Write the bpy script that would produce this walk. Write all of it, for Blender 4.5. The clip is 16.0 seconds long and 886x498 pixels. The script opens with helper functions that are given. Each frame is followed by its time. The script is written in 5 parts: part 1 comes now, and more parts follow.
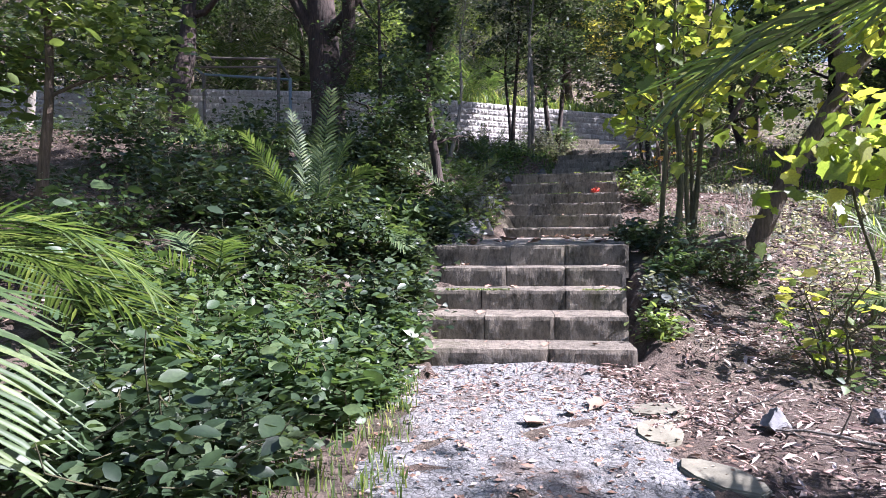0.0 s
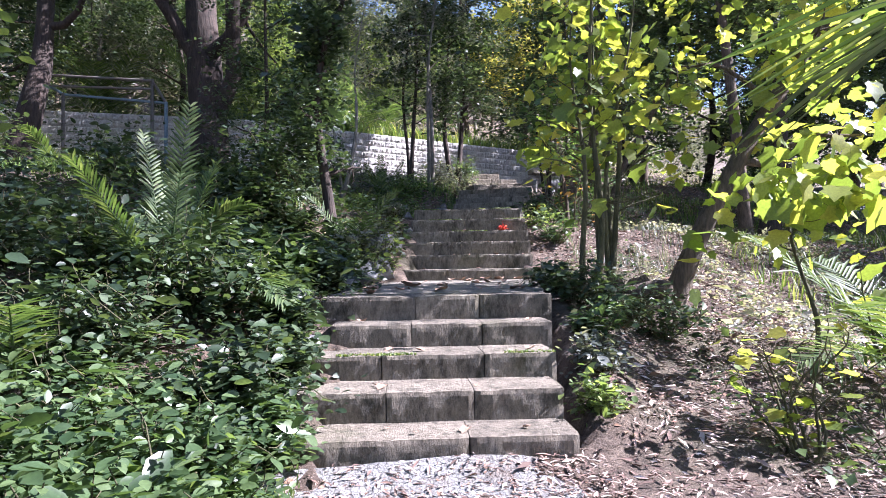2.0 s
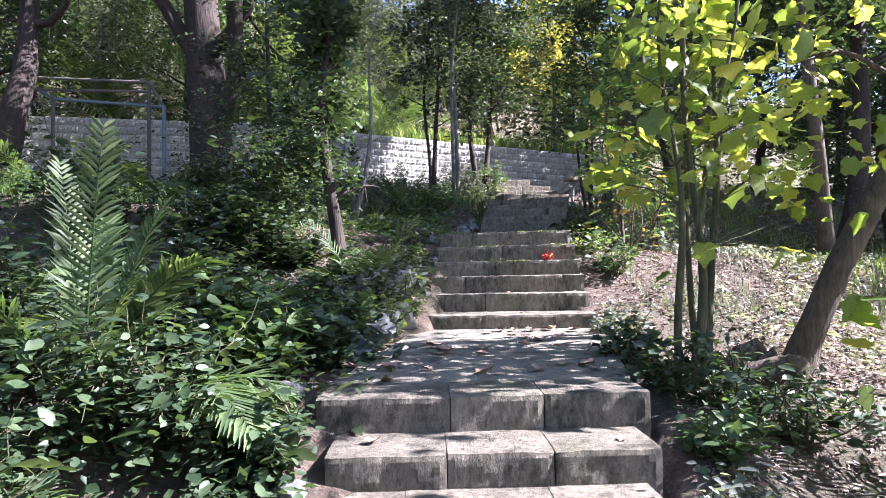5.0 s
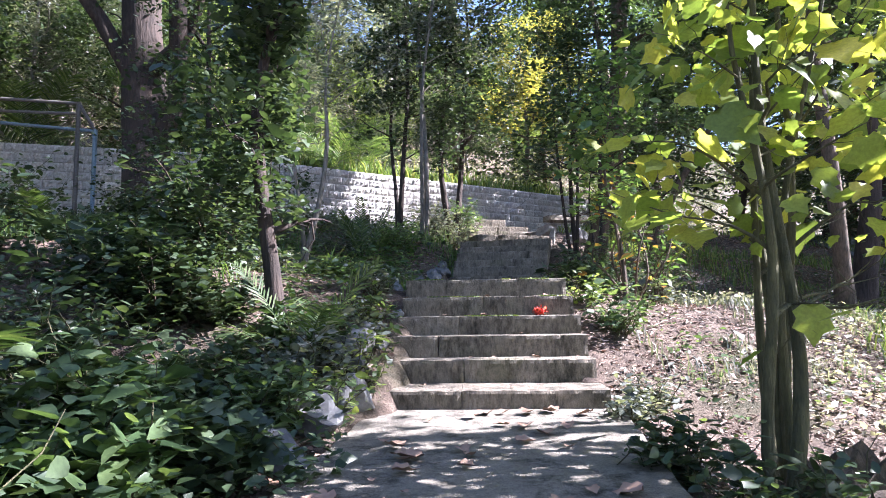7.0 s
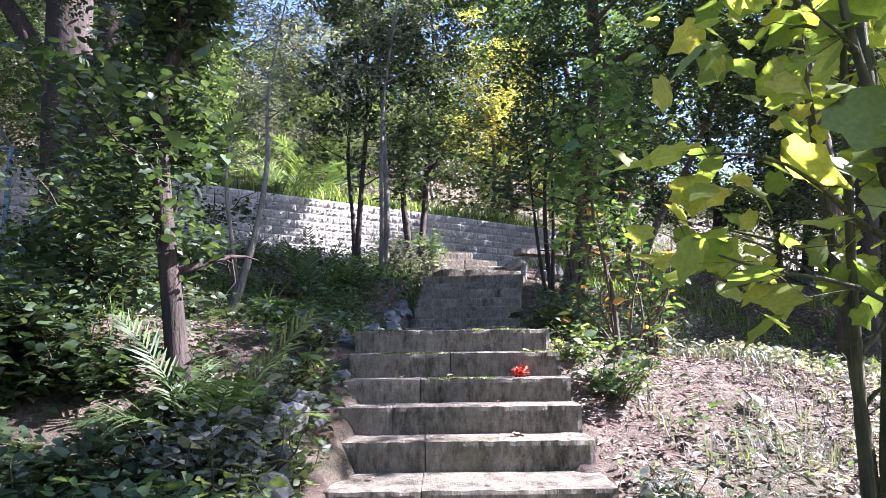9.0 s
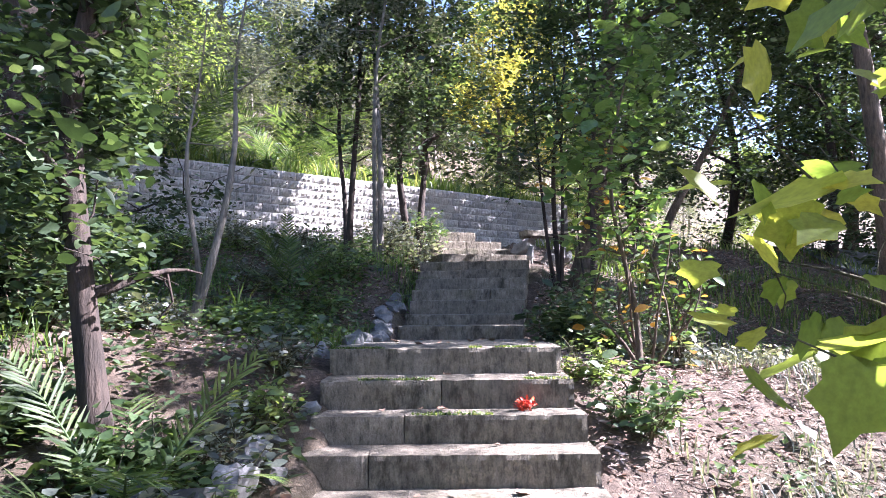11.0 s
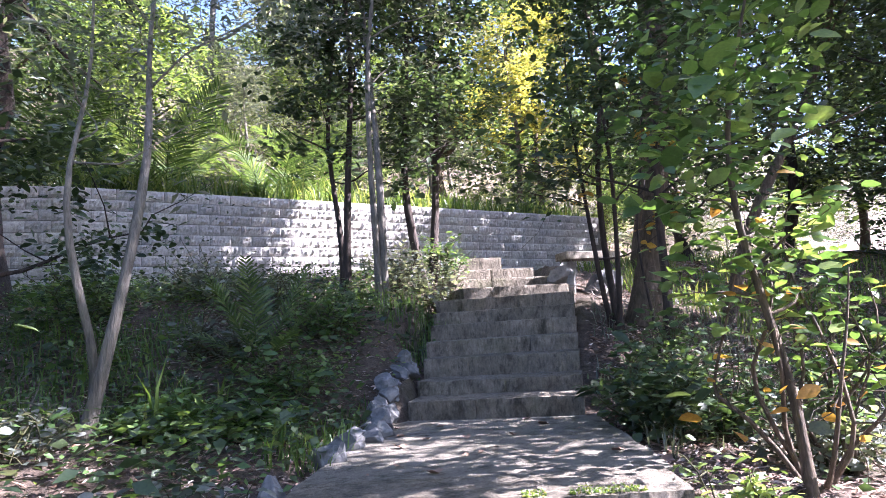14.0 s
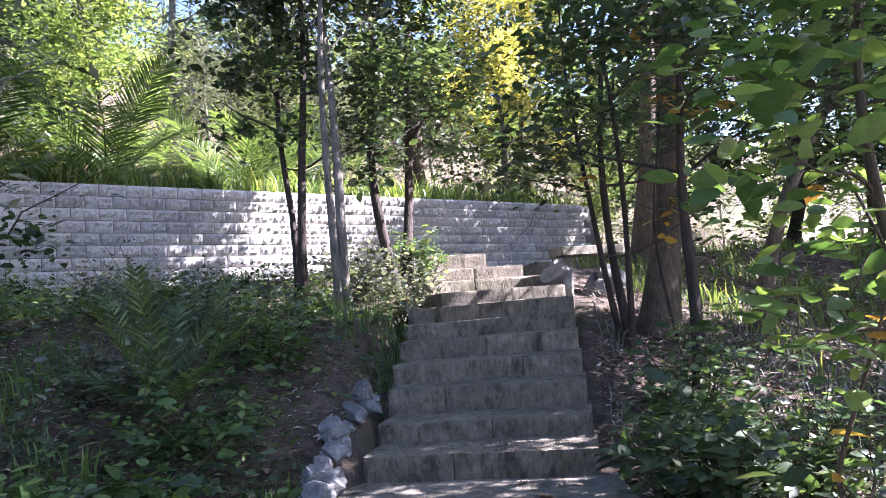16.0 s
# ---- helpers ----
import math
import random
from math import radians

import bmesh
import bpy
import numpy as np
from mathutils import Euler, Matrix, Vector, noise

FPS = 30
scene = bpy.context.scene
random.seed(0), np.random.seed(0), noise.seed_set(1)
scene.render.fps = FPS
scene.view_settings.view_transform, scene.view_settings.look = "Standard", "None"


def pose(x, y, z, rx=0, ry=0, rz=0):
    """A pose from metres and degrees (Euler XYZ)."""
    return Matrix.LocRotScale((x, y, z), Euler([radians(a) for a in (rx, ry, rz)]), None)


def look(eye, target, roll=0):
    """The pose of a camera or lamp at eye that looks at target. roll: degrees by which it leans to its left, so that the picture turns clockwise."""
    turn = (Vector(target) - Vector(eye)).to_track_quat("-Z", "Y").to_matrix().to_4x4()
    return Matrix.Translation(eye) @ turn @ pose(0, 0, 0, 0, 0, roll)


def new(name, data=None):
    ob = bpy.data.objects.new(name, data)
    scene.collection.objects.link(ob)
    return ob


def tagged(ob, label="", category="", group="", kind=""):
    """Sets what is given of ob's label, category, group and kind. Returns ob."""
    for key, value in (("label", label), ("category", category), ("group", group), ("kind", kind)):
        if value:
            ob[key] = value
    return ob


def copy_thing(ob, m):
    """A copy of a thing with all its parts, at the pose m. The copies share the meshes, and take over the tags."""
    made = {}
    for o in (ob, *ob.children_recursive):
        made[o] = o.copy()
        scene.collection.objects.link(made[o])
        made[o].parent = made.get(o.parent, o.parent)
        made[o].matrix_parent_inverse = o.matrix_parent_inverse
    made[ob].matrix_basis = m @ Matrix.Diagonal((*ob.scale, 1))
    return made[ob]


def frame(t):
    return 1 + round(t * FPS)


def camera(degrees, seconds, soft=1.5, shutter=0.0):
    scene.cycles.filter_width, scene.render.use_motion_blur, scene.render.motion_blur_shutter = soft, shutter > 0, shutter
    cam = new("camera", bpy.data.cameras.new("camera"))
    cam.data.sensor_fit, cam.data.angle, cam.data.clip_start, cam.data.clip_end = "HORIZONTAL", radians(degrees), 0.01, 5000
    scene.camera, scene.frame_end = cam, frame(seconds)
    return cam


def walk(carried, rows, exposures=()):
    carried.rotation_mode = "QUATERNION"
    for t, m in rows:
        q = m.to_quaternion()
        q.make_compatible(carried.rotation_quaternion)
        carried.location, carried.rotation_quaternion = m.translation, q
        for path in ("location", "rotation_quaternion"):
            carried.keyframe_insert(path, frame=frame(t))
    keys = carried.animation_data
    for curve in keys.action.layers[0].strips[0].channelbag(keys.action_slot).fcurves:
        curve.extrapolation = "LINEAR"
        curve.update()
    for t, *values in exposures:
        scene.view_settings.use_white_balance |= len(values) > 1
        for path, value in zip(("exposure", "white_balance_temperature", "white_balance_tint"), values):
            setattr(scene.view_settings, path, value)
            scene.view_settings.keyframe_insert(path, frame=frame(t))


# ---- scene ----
# camera and its walk
cam = camera(69.32, 16.0, soft=0.9)
EXPOSURES = [(0.0, 2.12, 5650, 27), (2.5, 2.4, 5600, 27), (5.5, 2.7, 5650, 24), (9.0, 2.85, 5650, 27), (12.0, 3.1, 5700, 28), (16.0, 3.25, 5750, 30)]
ROWS = [  # seconds, x, y, z, yaw, pitch, roll
    (0.0, 0.005, 0.001, 0.942, -0.00, -0.75, 0.25),
    (0.5, 0.003, 0.200, 0.940, -1.92, -0.58, 0.60),
    (1.0, -0.022, 0.479, 0.955, -6.55, 0.53, 1.18),
    (1.5, -0.028, 0.679, 0.971, -8.81, 1.35, 1.04),
    (2.0, 0.052, 1.033, 1.076, -9.16, 2.15, 0.80),
    (2.5, 0.076, 1.174, 1.271, -8.44, 2.38, 0.88),
    (3.0, 0.058, 1.376, 1.345, -6.89, 2.19, 0.92),
    (5.5, 0.269, 3.074, 1.672, -7.44, 1.86, 1.13),
    (6.0, 0.356, 3.470, 1.716, -5.41, 4.36, 0.85),
    (6.5, 0.353, 3.879, 1.696, -8.18, 5.05, 0.55),
    (7.0, 0.367, 4.252, 1.744, -10.41, 5.58, 0.69),
    (7.5, 0.444, 4.606, 1.769, -10.23, 7.33, 0.52),
    (8.0, 0.491, 4.920, 1.784, -10.92, 7.25, -0.13),
    (8.5, 0.545, 5.164, 1.916, -13.27, 7.75, 0.49),
    (9.0, 0.640, 5.431, 1.992, -13.63, 8.13, 0.60),
    (11.5, 1.000, 6.549, 2.571, -12.98, 4.89, 0.51),
    (12.0, 1.032, 6.883, 2.731, -12.73, 4.95, 0.26),
    (12.5, 1.117, 7.191, 2.739, -12.28, 5.09, 0.76),
    (13.0, 1.252, 7.554, 2.766, -9.93, 5.75, 2.14),
    (13.5, 1.344, 7.987, 2.791, -8.92, 7.40, 2.48),
    (14.0, 1.454, 8.328, 2.780, -11.00, 7.00, 3.70),
    (14.5, 1.604, 8.723, 2.808, -10.35, 6.60, 3.83),
    (15.0, 1.689, 9.067, 2.807, -10.94, 5.41, 3.61),
    (15.5, 1.745, 9.376, 2.932, -12.27, 5.37, 4.35),
    (16.0, 1.877, 9.664, 3.015, -12.17, 6.09, 4.79),
]
walk(cam, [(t, pose(x, y, z, 90 + pitch, roll, yaw)) for t, x, y, z, yaw, pitch, roll in ROWS], EXPOSURES)

# ---- world and sun ----
SUN = Vector((0.92, -0.10, 0.80)).normalized()      # towards the sun
world = bpy.data.worlds.new("world")
scene.world = world
world.use_nodes = True
wn = world.node_tree.nodes
sky = wn.new("ShaderNodeTexSky")
sky.sky_type = "NISHITA"
sky.sun_disc = False
sky.sun_elevation = math.asin(SUN.z)
sky.sun_rotation = math.atan2(SUN.x, SUN.y)
wn["Background"].inputs["Strength"].default_value = 0.062
world.node_tree.links.new(sky.outputs[0], wn["Background"].inputs["Color"])
sun_data = bpy.data.lights.new("sun", "SUN")
sun_data.energy = 5.0
sun_data.angle = radians(0.5)
sun_data.color = (1.0, 0.95, 0.88)
sun = new("sun", sun_data)
sun.matrix_world = look((0, 0, 0), -SUN)


# ---- materials ----
def nodes_of(name):
    m = bpy.data.materials.new(name)
    m.use_nodes = True
    nt = m.node_tree
    return m, nt, nt.nodes["Principled BSDF"], nt.links


def ramp(nt, fac, stops):
    r = nt.nodes.new("ShaderNodeValToRGB")
    e = r.color_ramp.elements
    while len(e) < len(stops):
        e.new(0.5)
    for k, (p, c) in zip(e, stops):
        k.position, k.color = p, (*c, 1)
    nt.links.new(fac, r.inputs[0])
    return r.outputs[0]


def tex(nt, scale, detail=6, rough=0.6, coords="Object", stretch=None):
    co = nt.nodes.new("ShaderNodeTexCoord").outputs[coords]
    if stretch:
        mp = nt.nodes.new("ShaderNodeMapping")
        mp.inputs["Scale"].default_value = stretch
        nt.links.new(co, mp.inputs[0])
        co = mp.outputs[0]
    n = nt.nodes.new("ShaderNodeTexNoise")
    n.inputs["Scale"].default_value, n.inputs["Detail"].default_value, n.inputs["Roughness"].default_value = scale, detail, rough
    nt.links.new(co, n.inputs["Vector"])
    return n.outputs[0]


def mixed(nt, a, b, fac, mode="MIX"):
    x = nt.nodes.new("ShaderNodeMix")
    x.data_type, x.blend_type = "RGBA", mode
    for sock, v in ((x.inputs[6], a), (x.inputs[7], b), (x.inputs[0], fac)):
        if isinstance(v, (int, float)):
            sock.default_value = v
        elif isinstance(v, tuple):
            sock.default_value = (*v, 1)
        else:
            nt.links.new(v, sock)
    return x.outputs[2]


def bump(nt, height, strength, distance, bsdf):
    b = nt.nodes.new("ShaderNodeBump")
    b.inputs["Strength"].default_value, b.inputs["Distance"].default_value = strength, distance
    nt.links.new(height, b.inputs["Height"])
    nt.links.new(b.outputs[0], bsdf.inputs["Normal"])


def leaf_mat(name, stops, glow=0.35, rough=0.42):
    """Leaves: gloss on top, light passing through, each leaf its own tone."""
    m, nt, p, ln = nodes_of(name)
    g = nt.nodes.new("ShaderNodeNewGeometry")
    col = ramp(nt, g.outputs["Random Per Island"], [(q, (r, gr * 0.97, bl * 1.5 + 0.004)) for q, (r, gr, bl) in stops])
    blotch = ramp(nt, tex(nt, 60, 3), [(0.3, (0.75, 0.75, 0.75)), (0.7, (1.1, 1.1, 1.05))])
    col = mixed(nt, col, blotch, 1.0, "MULTIPLY")
    ln.new(col, p.inputs["Base Color"])
    p.inputs["Roughness"].default_value = rough
    t = nt.nodes.new("ShaderNodeBsdfTranslucent")
    warm = mixed(nt, col, (1.0, 0.97, 0.4), 0.9, "MULTIPLY")
    bright = nt.nodes.new("ShaderNodeHueSaturation")
    bright.inputs["Value"].default_value = 2.2
    ln.new(warm, bright.inputs["Color"])
    ln.new(bright.outputs[0], t.inputs["Color"])
    mx = nt.nodes.new("ShaderNodeMixShader")
    mx.inputs[0].default_value = glow
    ln.new(p.outputs[0], mx.inputs[1])
    ln.new(t.outputs[0], mx.inputs[2])
    ln.new(mx.outputs[0], nt.nodes["Material Output"].inputs[0])
    return m


def bark_mat(name, dark, light, scale=1.0):
    m, nt, p, ln = nodes_of(name)
    n1 = tex(nt, 9 * scale, 8, 0.65, stretch=(3, 3, 0.5))
    n2 = tex(nt, 2.2 * scale, 3)
    c = ramp(nt, n1, [(0.3, dark), (0.7, light)])
    c = mixed(nt, c, ramp(nt, n2, [(0.35, (0.6, 0.62, 0.58)), (0.65, (1.15, 1.1, 1.05))]), 1.0, "MULTIPLY")
    ln.new(c, p.inputs["Base Color"])
    p.inputs["Roughness"].default_value = 0.9
    bump(nt, n1, 0.9, 0.03, p)
    return m


def concrete_mat(name, a, b, moss=0.5, streaks=0.75):
    m, nt, p, ln = nodes_of(name)
    big, mid, fine = tex(nt, 1.3, 5), tex(nt, 7, 7, 0.7), tex(nt, 90, 4, 0.7)
    c = ramp(nt, mid, [(0.25, a), (0.5, tuple((x + y) / 2 for x, y in zip(a, b))), (0.75, b)])
    c = mixed(nt, c, ramp(nt, fine, [(0.3, (0.7, 0.7, 0.7)), (0.7, (1.2, 1.2, 1.2))]), 0.8, "MULTIPLY")
    stain = ramp(nt, tex(nt, 3.0, 8, 0.75, stretch=(1.8, 1.8, 0.8)), [(0.5, (0, 0, 0)), (0.66, (1, 1, 1))])
    c = mixed(nt, c, (0.055, 0.05, 0.035), stain)
    streak = ramp(nt, tex(nt, 24, 8, 0.8, stretch=(1.3, 1.3, 0.45)), [(0.36, (0.22, 0.2, 0.17)), (0.5, (0.85, 0.83, 0.8)), (0.66, (1.3, 1.27, 1.22))])
    c = mixed(nt, c, streak, streaks, "MULTIPLY")
    green = ramp(nt, big, [(0.58, (0, 0, 0)), (0.72, (moss, moss, moss))])
    c = mixed(nt, c, (0.07, 0.08, 0.02), green)
    oi = nt.nodes.new("ShaderNodeObjectInfo")
    c = mixed(nt, c, ramp(nt, oi.outputs["Random"], [(0, (0.78, 0.77, 0.74)), (1, (1.1, 1.08, 1.04))]), 1.0, "MULTIPLY")
    ln.new(c, p.inputs["Base Color"])
    p.inputs["Roughness"].default_value = 0.92
    h = mixed(nt, mid, fine, 0.4)
    bump(nt, mixed(nt, h, streak, 0.4), 1.0, 0.02, p)
    return m


def earth_mat():
    m, nt, p, ln = nodes_of("earth")
    big, mid, fine = tex(nt, 0.5, 4), tex(nt, 6, 6, 0.7), tex(nt, 45, 5, 0.75)
    c = ramp(nt, mid, [(0.3, (0.045, 0.031, 0.023)), (0.5, (0.12, 0.086, 0.064)), (0.72, (0.23, 0.18, 0.14))])
    c = mixed(nt, c, ramp(nt, fine, [(0.3, (0.45, 0.42, 0.4)), (0.55, (1, 1, 1)), (0.75, (1.7, 1.55, 1.4))]), 1.0, "MULTIPLY")
    c = mixed(nt, c, (0.045, 0.06, 0.02), ramp(nt, big, [(0.5, (0, 0, 0)), (0.7, (0.6, 0.6, 0.6))]))
    ln.new(c, p.inputs["Base Color"])
    p.inputs["Roughness"].default_value = 0.95
    bump(nt, fine, 1.0, 0.04, p)
    return m


def gravel_mat():
    m, nt, p, ln = nodes_of("gravel_path")
    co = nt.nodes.new("ShaderNodeTexCoord").outputs["Object"]
    v = nt.nodes.new("ShaderNodeTexVoronoi")
    v.feature, v.inputs["Scale"].default_value = "DISTANCE_TO_EDGE", 24
    wn_ = nt.nodes.new("ShaderNodeTexNoise")
    wn_.inputs["Scale"].default_value = 9
    ln.new(co, wn_.inputs["Vector"])
    warp = mixed(nt, co, wn_.outputs[1], 0.12)
    ln.new(warp, v.inputs["Vector"])
    crack = ramp(nt, v.outputs["Distance"], [(0.0, (0.12, 0.11, 0.10)), (0.09, (1, 1, 1))])
    c = ramp(nt, tex(nt, 11, 7, 0.7), [(0.3, (0.135, 0.132, 0.125)), (0.7, (0.32, 0.316, 0.30))])
    c = mixed(nt, c, crack, 0.75, "MULTIPLY")
    c = mixed(nt, c, (0.10, 0.07, 0.05), ramp(nt, tex(nt, 2.0, 6, 0.7), [(0.5, (0, 0, 0)), (0.66, (0.8, 0.8, 0.8))]))
    ln.new(c, p.inputs["Base Color"])
    p.inputs["Roughness"].default_value = 0.93
    bump(nt, mixed(nt, v.outputs["Distance"], tex(nt, 40, 6, 0.7), 0.6), 1.0, 0.03, p)
    return m


def plain_mat(name, a, b, rough=0.8, scale=14, relief=0.3, metal=0.0, random_tone=True):
    m, nt, p, ln = nodes_of(name)
    n = tex(nt, scale, 7, 0.7)
    c = ramp(nt, n, [(0.3, a), (0.7, b)])
    if random_tone:
        oi = nt.nodes.new("ShaderNodeObjectInfo")
        c = mixed(nt, c, ramp(nt, oi.outputs["Random"], [(0, (0.72, 0.72, 0.72)), (1, (1.12, 1.1, 1.08))]), 1.0, "MULTIPLY")
    ln.new(c, p.inputs["Base Color"])
    p.inputs["Roughness"].default_value, p.inputs["Metallic"].default_value = rough, metal
    bump(nt, n, relief, 0.02, p)
    return m


def litter_mat(name, stops, rough=0.85):
    m, nt, p, ln = nodes_of(name)
    g = nt.nodes.new("ShaderNodeNewGeometry")
    ln.new(ramp(nt, g.outputs["Random Per Island"], stops), p.inputs["Base Color"])
    p.inputs["Roughness"].default_value = rough
    bump(nt, tex(nt, 80, 4), 0.4, 0.005, p)
    return m


EARTH, GRAVEL = earth_mat(), gravel_mat()
STEP = concrete_mat("weathered_concrete", (0.145, 0.126, 0.098), (0.36, 0.32, 0.262), 0.5, 0.65)
SLAB = concrete_mat("landing_concrete", (0.20, 0.18, 0.145), (0.36, 0.33, 0.28), 0.25, 0.25)
BLOCK = plain_mat("split_face_block", (0.33, 0.315, 0.29), (0.6, 0.58, 0.54), 0.93, 22, 0.8)
MORTAR = plain_mat("mortar", (0.11, 0.105, 0.095), (0.2, 0.19, 0.175), 0.95, 30, 0.5)
ROCK = plain_mat("pale_rock", (0.09, 0.092, 0.092), (0.28, 0.28, 0.28), 0.9, 6, 0.8)
FLAG = plain_mat("flagstone", (0.12, 0.115, 0.08), (0.29, 0.27, 0.2), 0.9, 5, 0.6)
DARKBARK = bark_mat("dark_bark", (0.018, 0.013, 0.011), (0.075, 0.053, 0.043))
STUMPBARK = bark_mat("stump_bark", (0.03, 0.022, 0.017), (0.14, 0.105, 0.078), 1.3)
GREYBARK = bark_mat("grey_bark", (0.11, 0.10, 0.088), (0.27, 0.25, 0.22), 1.6)
BROWNBARK = bark_mat("brown_bark", (0.05, 0.036, 0.025), (0.17, 0.13, 0.095), 1.6)
GREENSTEM = bark_mat("green_stem", (0.05, 0.05, 0.025), (0.135, 0.13, 0.065), 2)
PIPE = plain_mat("rusty_pipe", (0.10, 0.085, 0.075), (0.21, 0.19, 0.175), 0.6, 25, 0.2, 0.3)
BLUEPIPE = plain_mat("blue_painted_pipe", (0.10, 0.17, 0.22), (0.24, 0.31, 0.36), 0.55, 25, 0.2)
ASPHALT = plain_mat("pale_road", (0.09, 0.09, 0.085), (0.17, 0.165, 0.155), 0.9, 12, 0.3)
RED = litter_mat("red_petal", [(0, (0.55, 0.035, 0.02)), (1, (0.8, 0.10, 0.03))], 0.6)
LITTER = litter_mat("dry_leaf", [(0, (0.10, 0.055, 0.035)), (0.35, (0.23, 0.13, 0.085)), (0.7, (0.36, 0.24, 0.17)), (1, (0.55, 0.44, 0.36))])
MULCH = litter_mat("mulch", [(0, (0.06, 0.036, 0.027)), (0.35, (0.22, 0.14, 0.11)), (0.7, (0.42, 0.31, 0.26)), (1, (0.62, 0.53, 0.47))])
L_DARK = leaf_mat("dark_leaf", [(0, (0.020, 0.038, 0.010)), (0.6, (0.045, 0.078, 0.02)), (1, (0.09, 0.13, 0.04))], 0.28, 0.46)
L_MID = leaf_mat("mid_leaf", [(0, (0.03, 0.06, 0.014)), (0.6, (0.07, 0.12, 0.03)), (1, (0.13, 0.19, 0.05))], 0.35)
L_LIGHT = leaf_mat("light_leaf", [(0, (0.07, 0.115, 0.025)), (0.6, (0.14, 0.20, 0.045)), (1, (0.22, 0.28, 0.06))], 0.42)
L_MAPLE = leaf_mat("lobed_leaf", [(0, (0.11, 0.17, 0.025)), (0.55, (0.19, 0.25, 0.035)), (1, (0.34, 0.35, 0.045))], 0.55, 0.45)
L_LEAFY = leaf_mat("fresh_leaf", [(0, (0.045, 0.095, 0.018)), (0.6, (0.09, 0.165, 0.03)), (1, (0.17, 0.24, 0.05))], 0.36, 0.36)
L_YELLOW = leaf_mat("yellow_leaf", [(0, (0.12, 0.15, 0.03)), (0.55, (0.24, 0.25, 0.05)), (1, (0.44, 0.38, 0.06))], 0.45)
L_ORANGE = leaf_mat("orange_leaf", [(0, (0.25, 0.13, 0.02)), (1, (0.42, 0.27, 0.04))], 0.45)
L_PALM = leaf_mat("palm_leaf", [(0, (0.035, 0.07, 0.012)), (0.6, (0.075, 0.125, 0.025)), (1, (0.15, 0.2, 0.05))], 0.35, 0.52)
L_GREY = leaf_mat("grey_green_leaf", [(0, (0.06, 0.075, 0.042)), (0.6, (0.125, 0.15, 0.08)), (1, (0.23, 0.25, 0.15))], 0.3, 0.45)
# Tones lifted so scrub looks bright and hazy, as if in full sun.
L_HILL = leaf_mat("sun_paled_scrub_leaf", [(0, (0.13, 0.145, 0.085)), (0.6, (0.29, 0.30, 0.17)), (1, (0.46, 0.45, 0.29))], 0.35, 0.45)
L_GRASS = leaf_mat("grass_blade", [(0, (0.05, 0.09, 0.015)), (0.6, (0.11, 0.18, 0.03)), (1, (0.26, 0.28, 0.07))], 0.4, 0.5)


# ---- mesh helpers ----
def mesh_of(name, verts, faces, mat, smooth=False):
    me = bpy.data.meshes.new(name)
    me.from_pydata([tuple(v) for v in verts], [], [tuple(f) for f in faces])
    me.materials.append(mat)
    if smooth:
        me.polygons.foreach_set("use_smooth", np.ones(len(me.polygons), dtype=bool))
    return me


def fast_mesh(name, verts, faces, mat, smooth=False):
    """Mesh of equal-sided faces from arrays."""
    me = bpy.data.meshes.new(name)
    n, k = faces.shape
    me.vertices.add(len(verts))
    me.vertices.foreach_set("co", verts.astype(np.float32).ravel())
    me.loops.add(n * k)
    me.loops.foreach_set("vertex_index", faces.astype(np.int32).ravel())
    me.polygons.add(n)
    me.polygons.foreach_set("loop_start", np.arange(0, n * k, k, dtype=np.int32))
    me.polygons.foreach_set("loop_total", np.full(n, k, dtype=np.int32))
    if smooth:
        me.polygons.foreach_set("use_smooth", np.ones(n, dtype=bool))
    me.materials.append(mat)
    me.update(calc_edges=True)
    return me


def from_bm(name, bm, mat, smooth=False):
    me = bpy.data.meshes.new(name)
    bm.to_mesh(me)
    bm.free()
    me.materials.append(mat)
    if smooth:
        me.polygons.foreach_set("use_smooth", np.ones(len(me.polygons), dtype=bool))
    return me


def part(name, me, parent, label=""):
    ob = new(name, me)
    ob.parent = parent
    if label:
        tagged(ob, label)
    return ob


def thing(name, at, label, category, group="", kind="", rz=0.0):
    ob = new(name)
    ob.matrix_basis = pose(*at, 0, 0, rz)
    return tagged(ob, label, category, group, kind)


RNG = np.random.default_rng(7)


def tube(points, radii, sides=8, rough=0.0, rng=RNG):
    """Verts and quads of a tapered tube along points."""
    pts = np.asarray(points, float)
    n = len(pts)
    tan = np.gradient(pts, axis=0)
    tan /= np.linalg.norm(tan, axis=1)[:, None] + 1e-9
    ref = np.array([1.0, 0.13, 0.07])
    a = np.cross(tan, ref)
    a /= np.linalg.norm(a, axis=1)[:, None] + 1e-9
    b = np.cross(tan, a)
    th = np.linspace(0, 2 * np.pi, sides, endpoint=False)
    r = np.asarray(radii, float)[:, None] * (1 + rough * rng.normal(size=(n, sides)))
    v = pts[:, None] + r[..., None] * (np.cos(th)[None, :, None] * a[:, None] + np.sin(th)[None, :, None] * b[:, None])
    i = np.arange(n - 1)[:, None] * sides
    j = np.arange(sides)[None]
    f = np.stack([i + j, i + (j + 1) % sides, i + sides + (j + 1) % sides, i + sides + j], -1).reshape(-1, 4)
    return v.reshape(-1, 3), f


def joined(pieces):
    vs, fs, o = [], [], 0
    for v, f in pieces:
        vs.append(v)
        fs.append(f + o)
        o += len(v)
    return np.concatenate(vs), np.concatenate(fs)


